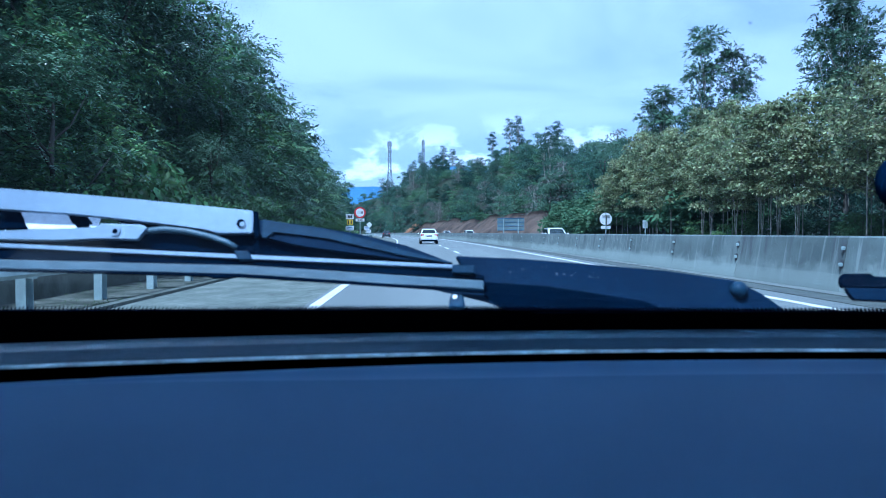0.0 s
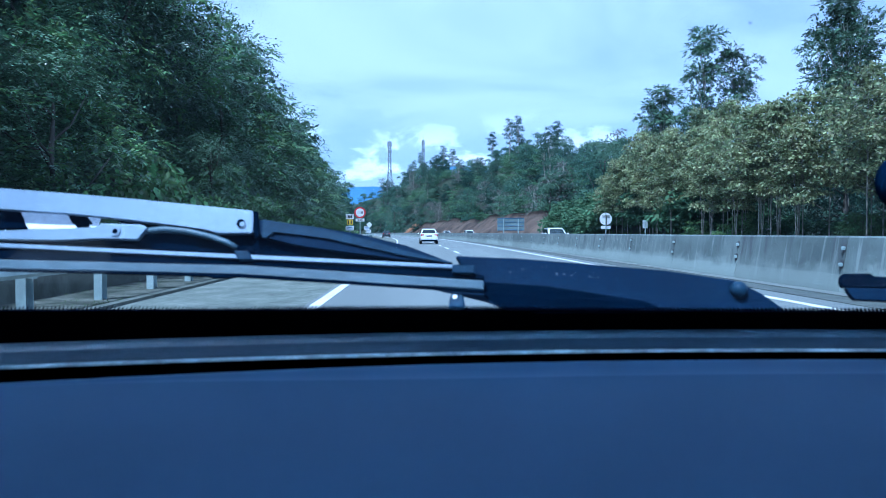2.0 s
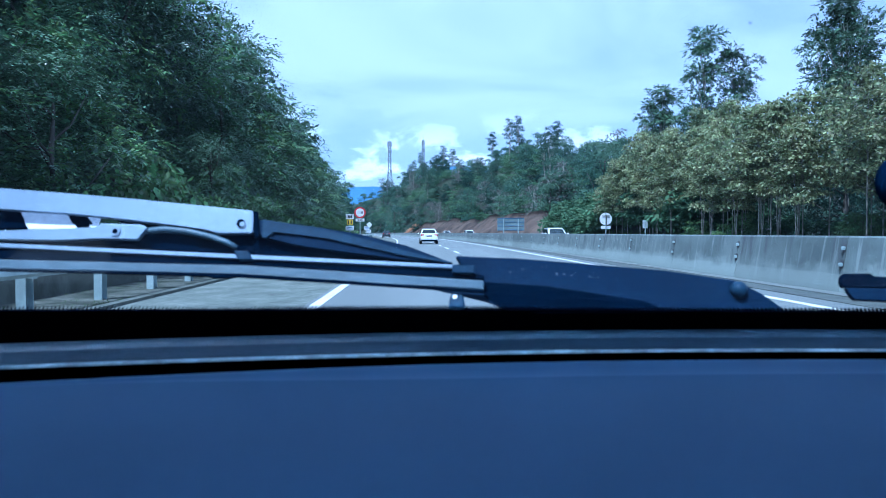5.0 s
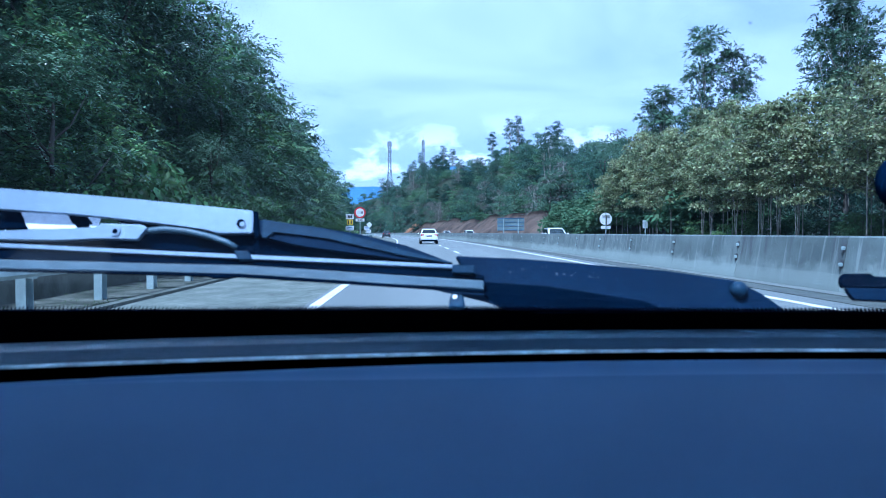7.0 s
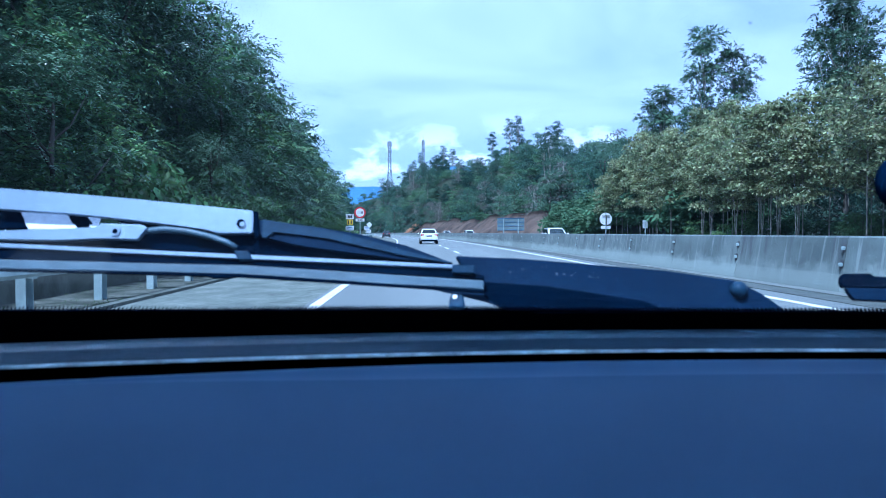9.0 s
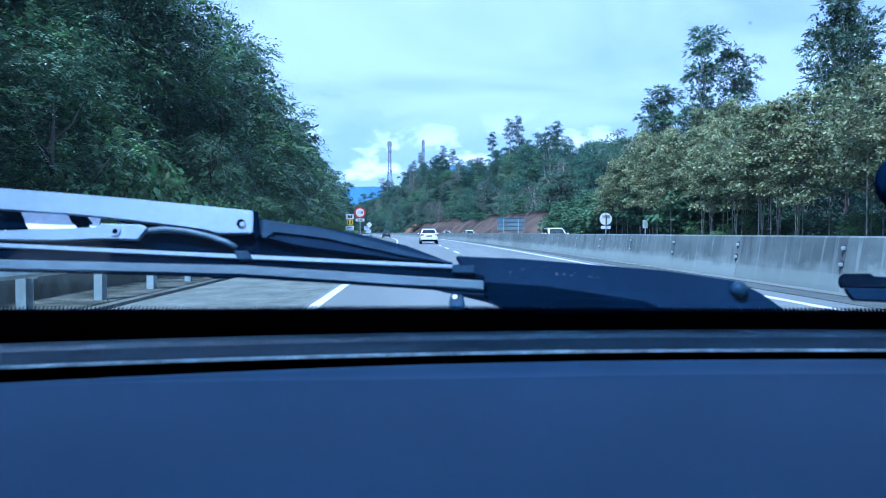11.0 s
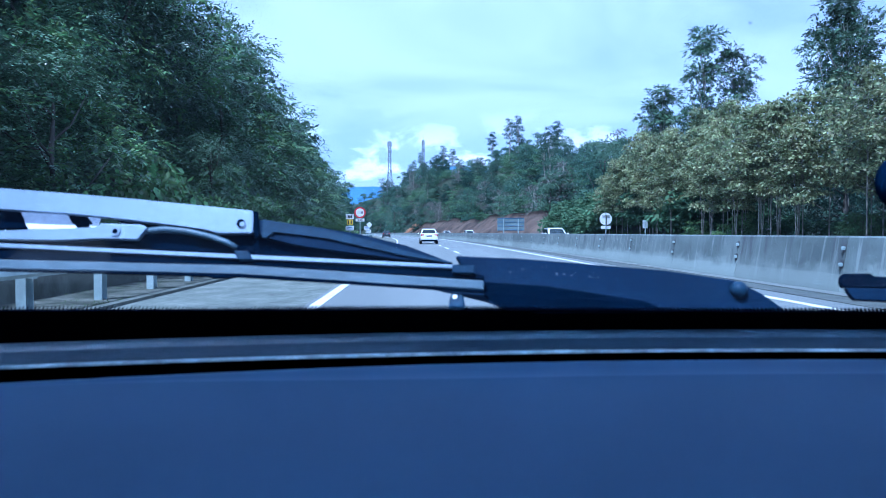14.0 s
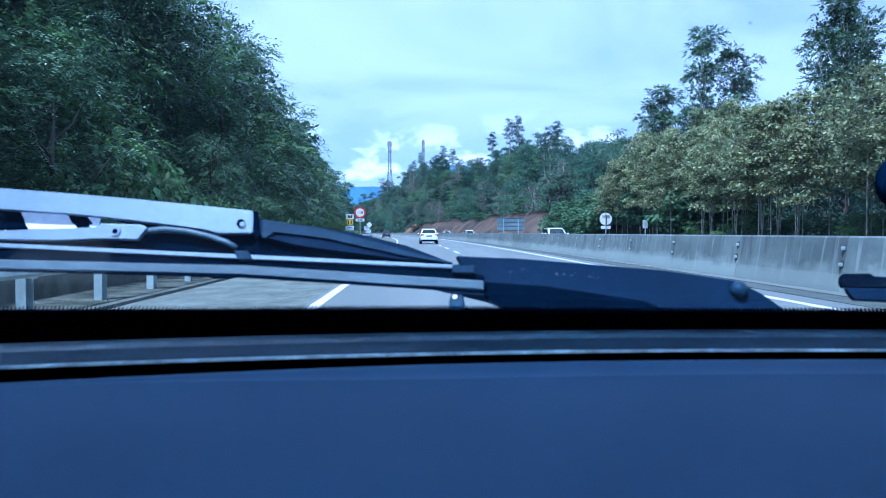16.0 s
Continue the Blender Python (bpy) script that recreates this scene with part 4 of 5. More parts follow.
def text_part(body, size, mat, parent, x, y, z, stretch=1.0):
    cu = bpy.data.curves.new("lettering", "FONT")
    cu.offset = 0.018 * size
    cu.body, cu.size, cu.extrude, cu.align_x, cu.align_y = body, size, 0.004, "CENTER", "CENTER"
    tmp = new("lettering", cu)
    dg = bpy.context.evaluated_depsgraph_get()
    me = bpy.data.meshes.new_from_object(tmp.evaluated_get(dg))
    bpy.data.objects.remove(tmp)
    me.materials.clear()
    ob = part("lettering", me, mat, parent)
    ob.matrix_basis = pose(x, y, z, 90, 0, 0) @ Matrix.Diagonal((stretch, 1, 1, 1))
    return ob


y = 82
s = thing("speed_limit_sign", pose(*on_road(-6.1, y, 0), 0, 0, turn_at(y)), "round white speed limit sign with red ring reading 110", "road sign")
part("post", sign_post(bmesh.new(), 0, 4.1, 0.05), "galv", s)
part("backing", disc(0.68, 3.5, thick=0.02), "sign_red", s, "red ring")
part("face", disc(0.5, 3.5, y=-0.012), "sign_white", s, "white disc")
text_part("110", 0.56, "sign_black", s, 0, -0.03, 3.5, 0.85)
pl = part("plate", flat_plate(1.05, 0.34, 2.6), "sign_white", s, "white plate under the disc")
part("print", bars(bmesh.new(), -0.4, 0.4, (2.6,), 0.14, -0.016), "sign_black", pl)

y = 64
s = thing("exit_marker_sign", pose(*on_road(-6.0, y, 0), 0, 0, turn_at(y)), "stack of three small plates, black, yellow and white", "road sign")
part("post", sign_post(bmesh.new(), 0, 2.85), "galv", s)
pl = part("plate", flat_plate(0.74, 0.42, 2.58), "sign_white", s)
part("print", bars(bmesh.new(), -0.3, 0.3, (2.58,), 0.26, -0.016), "sign_black", pl)
pl = part("plate", flat_plate(0.56, 0.5, 2.06), "sign_yellow", s, "yellow plate")
bm = bmesh.new()
for k in (-0.16, 0.16):
    add_box(bm, (k * 0.8, -0.014, 2.06), (0.11, 0.006, 0.36))
part("print", bm, "sign_black", pl)
pl = part("plate", flat_plate(0.78, 0.44, 1.5), "sign_white", s)
part("print", bars(bmesh.new(), -0.3, 0.3, (1.56, 1.42), 0.06, -0.016), "sign_blue", pl)

for y, off, z, w in ((101, -6.0, 1.75, 0.75), (112, -6.0, 1.3, 0.9)):
    s = thing("small_road_sign", pose(*on_road(off, y, 0), 0, 0, turn_at(y)), "small white plate sign on a short post by the verge", "road sign", "small verge signs")
    part("post", sign_post(bmesh.new(), 0, z + 0.2), "galv", s)
    pl = part("plate", flat_plate(w, 0.5, z), "sign_white", s)
    part("print", bars(bmesh.new(), -w * 0.4, w * 0.4, (z + 0.1, z - 0.1), 0.08, -0.016), "sign_blue", pl)

y = 132
s = thing("curve_marker_sign", pose(*on_road(-6.0, y, 0), 0, 0, turn_at(y)), "small white diamond marker sign on a post", "road sign")
part("post", sign_post(bmesh.new(), 0, 2.4), "galv", s)
bm = bmesh.new()
add_box(bm, (0, 0, 2.6), (0.8, 0.02, 0.8), 0.01, Matrix.Rotation(radians(45), 4, "Y"))
part("plate", bm, "sign_white", s)

# seen from behind, over the far carriageway
y = 78
s = thing("round_road_sign", pose(*on_road(22.4, y, 0), 0, 0, turn_at(y)), "back of a round sign with a small plate on one post", "road sign")
part("post", sign_post(bmesh.new(), 0, 3.2, 0.06), "galv", s)
part("disc", disc(0.72, 2.66, y=0.13), "sign_white", s)
bm = bmesh.new()
add_box(bm, (0, 0.05, 3.0), (0.86, 0.05, 0.09))
add_box(bm, (0, -0.01, 2.5), (0.1, 0.05, 1.1))
part("bracket", bm, "kerb", s)
part("plate", flat_plate(1.15, 0.34, 1.68, y=0.13), "sign_white", s)
y = 66
s = thing("marker_sign", pose(*on_road(22.6, y, 0), 0, 0, turn_at(y)), "narrow pale blue marker plate on a post", "road sign")
part("post", sign_post(bmesh.new(), 0, 2.3, 0.05), "galv", s)
part("plate", flat_plate(0.5, 0.8, 1.9, y=0.12), "sign_back", s)

y = 138
s = thing("direction_board", pose(*on_road(22.8, y, 0), 0, 0, turn_at(y)), "back of a large direction board with ribs on two posts", "road sign")
for x in (-1.5, 1.5):
    bm = bmesh.new()
    add_box(bm, (x, -0.12, 1.9), (0.2, 0.2, 4.0), 0.02)
    part("post", bm, "galv", s)
for k in range(3):
    part("panel", flat_plate(5.6, 0.84, 1.9 + k * 0.86, thick=0.04), "board_back", s)
for k in range(4):
    bm = bmesh.new()
    add_box(bm, (0, -0.05, 1.62 + k * 0.8), (5.5, 0.06, 0.09))
    part("rib", bm, "sign_blue", s)


# ---------------------------------------------------------------- traffic
def build_car(name, label, paint, m, tall=1.46, hatch=False, group="cars on the road"):
    """A saloon, nose towards +y: lofted body and cabin, glass, lamps, bumpers, wheels."""
    car = thing(name, m, label, "car", group)
    ln, w = 4.35, 0.86
    st = [(-2.17, 0.42, 0.74, 0.74), (-2.1, 0.3, 0.98, 0.8), (-1.6, 0.24, 1.02, 0.85), (0.0, 0.22, 0.98, w), (1.2, 0.24, 0.94, 0.85), (1.9, 0.28, 0.82, 0.8), (2.15, 0.36, 0.66, 0.7)]
    bm = bmesh.new()
    rows = []
    for y, zb, zt, hw in st:
        rows.append([(-hw * 0.9, y, zb), (-hw, y, zb + 0.12), (-hw, y, (zb + zt) / 2), (-hw * 0.97, y, zt - 0.08), (-hw * 0.88, y, zt),
                     (hw * 0.88, y, zt), (hw * 0.97, y, zt - 0.08), (hw, y, (zb + zt) / 2), (hw, y, zb + 0.12), (hw * 0.9, y, zb)])
    vs = add_sheet(bm, rows, close=True)
    bm.faces.new(vs[0]), bm.faces.new(vs[-1][::-1])
    rear = -2.0 if hatch else -1.45
    cab = [(rear, 0.96, 0.78), (rear + 0.38, tall - 0.06, 0.62), (-0.35, tall, 0.62), (0.25, tall - 0.03, 0.62), (1.05, 0.93, 0.78)]
    rows = [[(-hw * 1.0, y, 0.9), (-hw, y, z - 0.03), (-hw * 0.9, y, z), (hw * 0.9, y, z), (hw, y, z - 0.03), (hw, y, 0.9)] for y, z, hw in cab]
    vs = add_sheet(bm, rows, close=True)
    bm.faces.new(vs[0]), bm.faces.new(vs[-1][::-1])
    part("body", bm, paint, car, smooth=False)

    def pane(name, pts):
        b = bmesh.new()
        a, c = Vector(pts[1]) - Vector(pts[0]), Vector(pts[-1]) - Vector(pts[0])
        add_prism(b, pts, a.cross(c).normalized() * 0.012)
        part(name, b, "car_glass", car, "dark glass")
    dz = tall - 0.06 - 0.96
    pane("rear_window", [(-0.66, rear - 0.005 + 0.07, 1.03), (0.66, rear - 0.005 + 0.07, 1.03), (0.53, rear + 0.32, 0.96 + dz * 0.9), (-0.53, rear + 0.32, 0.96 + dz * 0.9)])
    pane("front_window", [(0.66, 0.99, 0.98), (-0.66, 0.99, 0.98), (-0.54, 0.36, tall - 0.09), (0.54, 0.36, tall - 0.09)])
    for sx in (-1, 1):
        pane("side_window", [(sx * 0.735, y, z) for y, z in ((rear + 0.42, 1.02), (0.8, 1.0), (0.2, tall - 0.12), (rear + 0.55, tall - 0.12))][::sx])
        b = bmesh.new()
        add_box(b, (sx * 0.64, -2.1, 0.82), (0.3, 0.1, 0.2), 0.03)
        part("tail_lamp", b, "tail", car, "red tail lamp")
        b = bmesh.new()
        add_box(b, (sx * 0.6, 2.02, 0.66), (0.3, 0.16, 0.14), 0.03)
        part("headlamp", b, "lamp", car)
        b = bmesh.new()
        add_box(b, (sx * 0.95, 0.72, 1.0), (0.16, 0.09, 0.13), 0.03)
        part("door_mirror", b, paint, car)
        for y in (-1.32, 1.32):
            b = bmesh.new()
            add_cyl(b, (sx * 0.66, y, 0.3), (sx * 0.87, y, 0.3), 0.3, 0.3, 20)
            wh = part("wheel", b, "tyre", car)
            b = bmesh.new()
            add_cyl(b, (sx * 0.86, y, 0.3), (sx * 0.885, y, 0.3), 0.2, 0.18, 16)
            part("rim", b, "rim", wh)
    b = bmesh.new()
    add_box(b, (0, -2.13, 0.5), (1.62, 0.16, 0.22), 0.05)
    part("rear_bumper", b, paint, car)
    b = bmesh.new()
    add_box(b, (0, -2.16, 0.33), (1.5, 0.12, 0.16), 0.03)
    part("bumper_underside", b, "rubber_shade_black", car)
    pl = part("number_plate", flat_plate(0.5, 0.14, 0.76, y=-2.17), "sign_black", car)
    part("print", bars(bmesh.new(), -0.2, 0.2, (0.76,), 0.07, -2.183), "sign_white", pl)
    return car


y = 66
build_car("car", "white saloon car driving ahead, seen from behind", "car_white", pose(*on_road(1.48, y, 0.0), 0, 0, turn_at(y)))
y = 148
build_car("car", "dark saloon car far ahead on the bend", "car_dark", pose(*on_road(-2.2, y, 0.0), 0, 0, turn_at(y)))
for y, off, hatch in ((58, 12.0, True), (122, 12.0, True), (156, 12.0, False)):
    build_car("car", "white oncoming car behind the median barrier", "car_white", pose(*on_road(off, y, 0.0), 0, 0, 180 + turn_at(y)), 1.5, hatch, "oncoming cars")

# ---------------------------------------------------------------- the car that carries the view: body and cabin
CX = 0.12                        # middle line of the car
own = tagged(new("car_body"), "dark blue car with open view over a black-bordered windscreen", "car", kind="structure")
bm = bmesh.new()
add_box(bm, (CX, -0.5, 0.3), (1.6, 3.6, 0.12), 0.03)
part("floor_pan", bm, "car_body", own)
bm = bmesh.new()
rows = [[(CX + hw * k, y, z - 0.05 * abs(k) ** 3) for k in (-1, -0.8, -0.4, 0, 0.4, 0.8, 1)] for y, z, hw in ((0.82, 0.86, 0.76), (1.2, 0.84, 0.76), (1.6, 0.78, 0.72), (1.8, 0.66, 0.66), (1.85, 0.45, 0.64))]
add_sheet(bm, rows)
bmesh.ops.solidify(bm, geom=bm.faces[:], thickness=0.02)
part("bonnet", bm, "car_body", own, smooth=True)
bm = bmesh.new()
add_box(bm, (CX, 0.77, 0.87), (1.5, 0.12, 0.05), 0.01)
part("cowl_panel", bm, "rubber_shade_black", own)
bm = bmesh.new()
rows = [[(CX + k * 0.62, y, z) for k in (-1, -0.5, 0, 0.5, 1)] for y, z in ((-0.12, 1.49), (-0.5, 1.54), (-1.2, 1.54), (-2.0, 1.46))]
add_sheet(bm, rows)
bmesh.ops.solidify(bm, geom=bm.faces[:], thickness=0.04)
part("roof", bm, "cabin", own, smooth=True)
for sx in (-1, 1):
    bm = bmesh.new()
    add_box(bm, (CX + sx * 0.76, -0.55, 0.62), (0.1, 2.6, 0.68), 0.03)
    part("door", bm, "car_body", own)
    bm = bmesh.new()
    add_tube(bm, [(CX + sx * 0.74, 0.7, 0.96), (CX + sx * 0.62, -0.12, 1.5)], [0.045, 0.045], 8)
    part("pillar", bm, "cabin", own)
    bm = bmesh.new()
    add_tube(bm, [(CX + sx * 0.74, -0.95, 0.9), (CX + sx * 0.62, -1.05, 1.52)], [0.06, 0.06], 8)
    part("pillar", bm, "cabin", own)
    for y in (1.25, -1.75):
        bm = bmesh.new()
        add_cyl(bm, (CX + sx * 0.62, y, 0.29), (CX + sx * 0.8, y, 0.29), 0.29, 0.29, 20)
        part("wheel", bm, "tyre", own)
bm = bmesh.new()
add_box(bm, (CX, -2.05, 0.95), (1.4, 0.12, 1.1), 0.05)
part("tailgate", bm, "cabin", own)

# ---------------------------------------------------------------- dashboard
def sweep(u):
    """The rear edge of the dashboard bows with the windscreen."""
    return 0.113 * u - 0.178 * u * u


dashboard = thing("dashboard", pose(0, 0, 0.93), "dark blue-grey moulded dashboard pad under the windscreen", "dashboard")
us = [-0.56 + 1.36 * i / 60 for i in range(61)]
bm = bmesh.new()


def lip(u):
    """Where the rounded far edge of the pad begins: it narrows towards the driver's far side."""
    return 0.466 + 0.03 * smooth01(0.04, -0.3, u)


prof = [(0.05, -0.16), (0.06, -0.02), (0.09, 0.03), (0.14, 0.044), (0.25, 0.0482), (0.38, 0.0488)]
add_sheet(bm, [[(u, y + sweep(u) * smooth01(0.25, 0.5, y), z) for y, z in prof] + [(u, lip(u) - 0.009 * smooth01(0.1, -0.42, u) + sweep(u) * smooth01(0.25, 0.5, lip(u)), 0.049)] for u in us])
bmesh.ops.solidify(bm, geom=bm.faces[:], thickness=0.012)
part("pad", bm, "dash", dashboard, smooth=True)
bm = bmesh.new()
prof = [(0.2, 0.05), (0.65, 0.35), (1.0, 0.8)]
rows = []
for u in us:
    back = 0.009 * smooth01(0.1, -0.42, u)
    y0, z0 = lip(u) - back, 0.049
    z1 = 0.0524 - 0.0026 * smooth01(0.05, -0.45, u)
    edge = [(y0, z0)] + [(y0 + (0.502 - back - y0) * a, z0 + (z1 - z0) * c) for a, c in prof] + [(0.5062 - back, z1 - 0.0007), (0.509 - back, z1 - 0.0026), (0.511 - back, z1 - 0.0058), (0.512 - back, 0.02), (0.512 - back, -0.1)]
    rows.append([(u, y + sweep(u) * smooth01(0.25, 0.5, y), z) for y, z in edge])
add_sheet(bm, rows)
bmesh.ops.solidify(bm, geom=bm.faces[:], thickness=0.012)
part("pad_edge", bm, "dash_edge", dashboard, "smoother rounded edge of the pad, lightened for sky sheen", smooth=True)
bm = bmesh.new()
prof = [(0.604, 0.0502), (0.609, 0.0522), (0.614, 0.0545), (0.619, 0.0562), (0.625, 0.0571), (0.633, 0.0569), (0.64, 0.0535), (0.646, 0.04), (0.648, -0.1)]
add_sheet(bm, [[(u, y + sweep(u), z) for y, z in prof] for u in us])
bmesh.ops.solidify(bm, geom=bm.faces[:], thickness=0.003)
part("windscreen_trim", bm, "trim", dashboard, "satin black rubber ridge along the glass", smooth=True)
# trough with its shade painted in through the darker colour
bm = bmesh.new()
prof = [(0.57, 0.0458), (0.574, 0.0482), (0.58, 0.0494), (0.591, 0.0499), (0.602, 0.0511), (0.613, 0.0534), (0.62, 0.0544)]
add_sheet(bm, [[(u, y + sweep(u), z) for y, z in prof] for u in us])
bmesh.ops.solidify(bm, geom=bm.faces[:], thickness=0.003)
part("trim_channel", bm, "channel", dashboard, "dull channel between ridge and bead, painted dark as in shade", smooth=True)
# narrow strip drawn for the highlight line above the slot
bm = bmesh.new()
bead = [(0.5684, 0.0468), (0.5692, 0.0479), (0.5706, 0.0486), (0.5722, 0.0488), (0.5736, 0.0485)]
add_sheet(bm, [[(u, y + sweep(u), z) for y, z in bead] for u in us])
bmesh.ops.solidify(bm, geom=bm.faces[:], thickness=0.002)
part("trim_bead", bm, "bead", dashboard, "satin bead along the trim, its highlight painted in pale grey", smooth=True)
# walls take the border's black, which paints in the slot's shade
bm = bmesh.new()
add_sheet(bm, [[(u, y + sweep(u), z) for y, z in ((0.5, -0.06), (0.56, -0.06), (0.63, -0.05), (0.634, 0.02), (0.634, 0.046))] for u in us])
bmesh.ops.solidify(bm, geom=bm.faces[:], thickness=0.004)
part("groove", bm, "frit", dashboard, "deep demister slot, its walls blackened as in shade")

# ---------------------------------------------------------------- windscreen: u across, v up the slope, k outwards
SLOPE = radians(32)
FOOT = Vector((0, 0.64, 1.012))
UP = Vector((0, -math.cos(SLOPE), math.sin(SLOPE)))
OUT = Vector((0, math.sin(SLOPE), math.cos(SLOPE)))


def on_glass(u, v, k=0.0):
    return FOOT + Vector((u, 0, 0)) + UP * v + OUT * k


windscreen = thing("windscreen", pose(0, 0, 0), "clear sloping windscreen with a black dotted lower border", "windscreen")
bm = bmesh.new()
ring = [on_glass(-0.6, -0.13), on_glass(0.84, -0.13), on_glass(0.73, 0.9), on_glass(-0.49, 0.9)]
add_prism(bm, ring, OUT * 0.005)
pane = part("pane", bm, "glass", windscreen)
pane.visible_shadow = False
bm = bmesh.new()
ring = [on_glass(-0.6, -0.13, -0.003), on_glass(0.84, -0.13, -0.003), on_glass(0.84, -0.0165, -0.003), on_glass(0.42, -0.012, -0.003),
        on_glass(0.2, -0.0085, -0.003), on_glass(0.0, -0.0065, -0.003), on_glass(-0.42, -0.0085, -0.003), on_glass(-0.6, -0.0098, -0.003)]
add_prism(bm, ring, OUT * 0.002)
part("black_border", bm, "frit", windscreen)
bm = bmesh.new()
for row, (dv, r) in enumerate(((0.0012, 0.0016), (0.0040, 0.0013), (0.0066, 0.0009))):
    for i in range(260):
        u = -0.45 + 0.0038 * (i + 0.5 * (row % 2))
        v = -0.0065 - 0.012 * max(u, 0) ** 1.0 * 1.2 - 0.005 * max(-u, 0) + dv
        c = on_glass(u, v, -0.002)
        q = r * (0.5 + 0.5 * smooth01(-0.25, -0.08, u))
        add_prism(bm, [c + Vector((math.cos(a) * q, 0, 0)) + UP * math.sin(a) * q for a in (0.5, 1.55, 2.6, 3.64, 4.7, 5.75)], OUT * 0.0008)
part("border_dots", bm, "frit", windscreen, "rows of small black printed dots")
bm = bmesh.new()
for u, v, r in ((0.155, 0.356, 0.0009), (0.163, 0.33, 0.0006)):
    c = on_glass(u, v, 0.006)
    add_prism(bm, [c + Vector((math.cos(a) * r, 0, 0)) + UP * math.sin(a) * r * 0.9 for a in (0, 1, 2, 3, 4, 5)], OUT * 0.0004)
part("dirt_specks", bm, "trim", windscreen, "dried specks on the glass")
bm = bmesh.new()
bmesh.ops.create_uvsphere(bm, u_segments=28, v_segments=16, radius=1.0,
                          matrix=Matrix.Translation(on_glass(0.304, 0.211, -0.012)) @ Matrix.Diagonal((0.0135, 0.012, 0.0175, 1)))
mount = tagged(part("suction_cup", bm, "rubber_shade_black", smooth=True), "black round suction cup stuck inside the windscreen", "suction cup")


# ---------------------------------------------------------------- wipers
# the wipers lie in one plane of their own that leans over the foot of the glass: u across, v up, k away from the cabin
LEAN = radians(70)
REST_LINE = Vector((0, 0.635, 1.03))
ALONG = Vector((0, math.cos(LEAN), math.sin(LEAN)))
AWAY = Vector((0, math.sin(LEAN), -math.cos(LEAN)))


def in_plane(u, v, k=0.0):
    return REST_LINE + Vector((u, 0, 0)) + ALONG * v + AWAY * k


def plate_in(bm, pts, k0, k1, bevel=0.0012):
    return add_prism(bm, [in_plane(u, v, k0) for u, v in pts], AWAY * (k1 - k0), bevel)


def stud(bm, u, v, k, r, h, sides=18):
    return add_cyl(bm, in_plane(u, v, k), in_plane(u, v, k + h), r, r * 0.8, sides)


wiper = thing("windscreen_wiper", pose(0, 0, 0), "silver and black wiper parked along the foot of the windscreen", "wiper", "windscreen wipers")
bm = bmesh.new()
plate_in(bm, [(-0.6994, 0.1275), (-0.4466, 0.1074), (-0.3714, 0.1012), (-0.3064, 0.0951), (-0.1920, 0.0832), (-0.1880, 0.0817), (-0.1867, 0.0600), (-0.1888, 0.0589), (-0.2222, 0.0589), (-0.2338, 0.0642),
                    (-0.2616, 0.0672), (-0.3277, 0.0756), (-0.3735, 0.0804), (-0.4420, 0.0853), (-0.6551, 0.1002)], 0.014, 0.02)
arm = part("arm", bm, "wiper_silver", wiper, "silver painted arm")
bm = bmesh.new()
stud(bm, -0.1995, 0.0689, 0.0128, 0.0044, 0.002)
part("rivet_recess", bm, "rubber_shade_black", arm)
bm = bmesh.new()
stud(bm, -0.1979, 0.0679, 0.0122, 0.0026, 0.002)
part("rivet", bm, "wiper_silver", arm)
# flat black plates behind the arm fill the gaps down to the yoke
bm = bmesh.new()
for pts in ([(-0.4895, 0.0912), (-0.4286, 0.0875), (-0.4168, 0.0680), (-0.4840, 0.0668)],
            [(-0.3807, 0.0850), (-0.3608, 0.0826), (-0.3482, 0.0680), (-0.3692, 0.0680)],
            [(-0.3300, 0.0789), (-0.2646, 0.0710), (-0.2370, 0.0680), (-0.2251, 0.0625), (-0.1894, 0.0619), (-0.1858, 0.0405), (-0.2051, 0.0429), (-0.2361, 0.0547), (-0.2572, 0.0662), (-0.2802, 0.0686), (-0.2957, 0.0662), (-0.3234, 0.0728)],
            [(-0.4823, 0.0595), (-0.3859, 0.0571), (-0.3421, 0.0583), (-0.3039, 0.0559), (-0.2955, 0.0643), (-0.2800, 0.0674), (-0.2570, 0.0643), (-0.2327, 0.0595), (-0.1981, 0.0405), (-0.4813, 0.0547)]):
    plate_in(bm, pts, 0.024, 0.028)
part("inner_rib", bm, "rubber_shade_black", wiper, "black plates between arm and yoke")
# tilted plates, whitened to read as reflected sky
bm = bmesh.new()
for ring in ([(-0.4357, 0.0909, 0.034), (-0.3829, 0.0884, 0.034), (-0.3644, 0.0659, 0.020), (-0.4128, 0.0659, 0.020)],
             [(-0.3675, 0.0865, 0.034), (-0.3509, 0.0841, 0.034), (-0.3448, 0.0665, 0.020), (-0.3510, 0.0665, 0.020)]):
    add_prism(bm, [in_plane(*p) for p in ring], AWAY * 0.002)
part("web", bm, "web_white", wiper, "white plates inside the arm, sky glint put into their colour")
bm = bmesh.new()
plate_in(bm, [(-0.6003, 0.0668), (-0.4368, 0.0610), (-0.3810, 0.0630), (-0.3411, 0.0636), (-0.3380, 0.0689), (-0.2981, 0.0677), (-0.2907, 0.0647), (-0.2992, 0.0517), (-0.3367, 0.0534), (-0.3772, 0.0516), (-0.4326, 0.0527), (-0.5839, 0.0567)], 0.012, 0.018)
yoke = part("yoke", bm, "wiper_silver", wiper, "silver yoke with a riveted joint")
bm = bmesh.new()
stud(bm, -0.3215, 0.0602, 0.0106, 0.005, 0.002)
part("rivet", bm, "wiper_silver", yoke)
bm = bmesh.new()
stud(bm, -0.3213, 0.0600, 0.0102, 0.0026, 0.001)
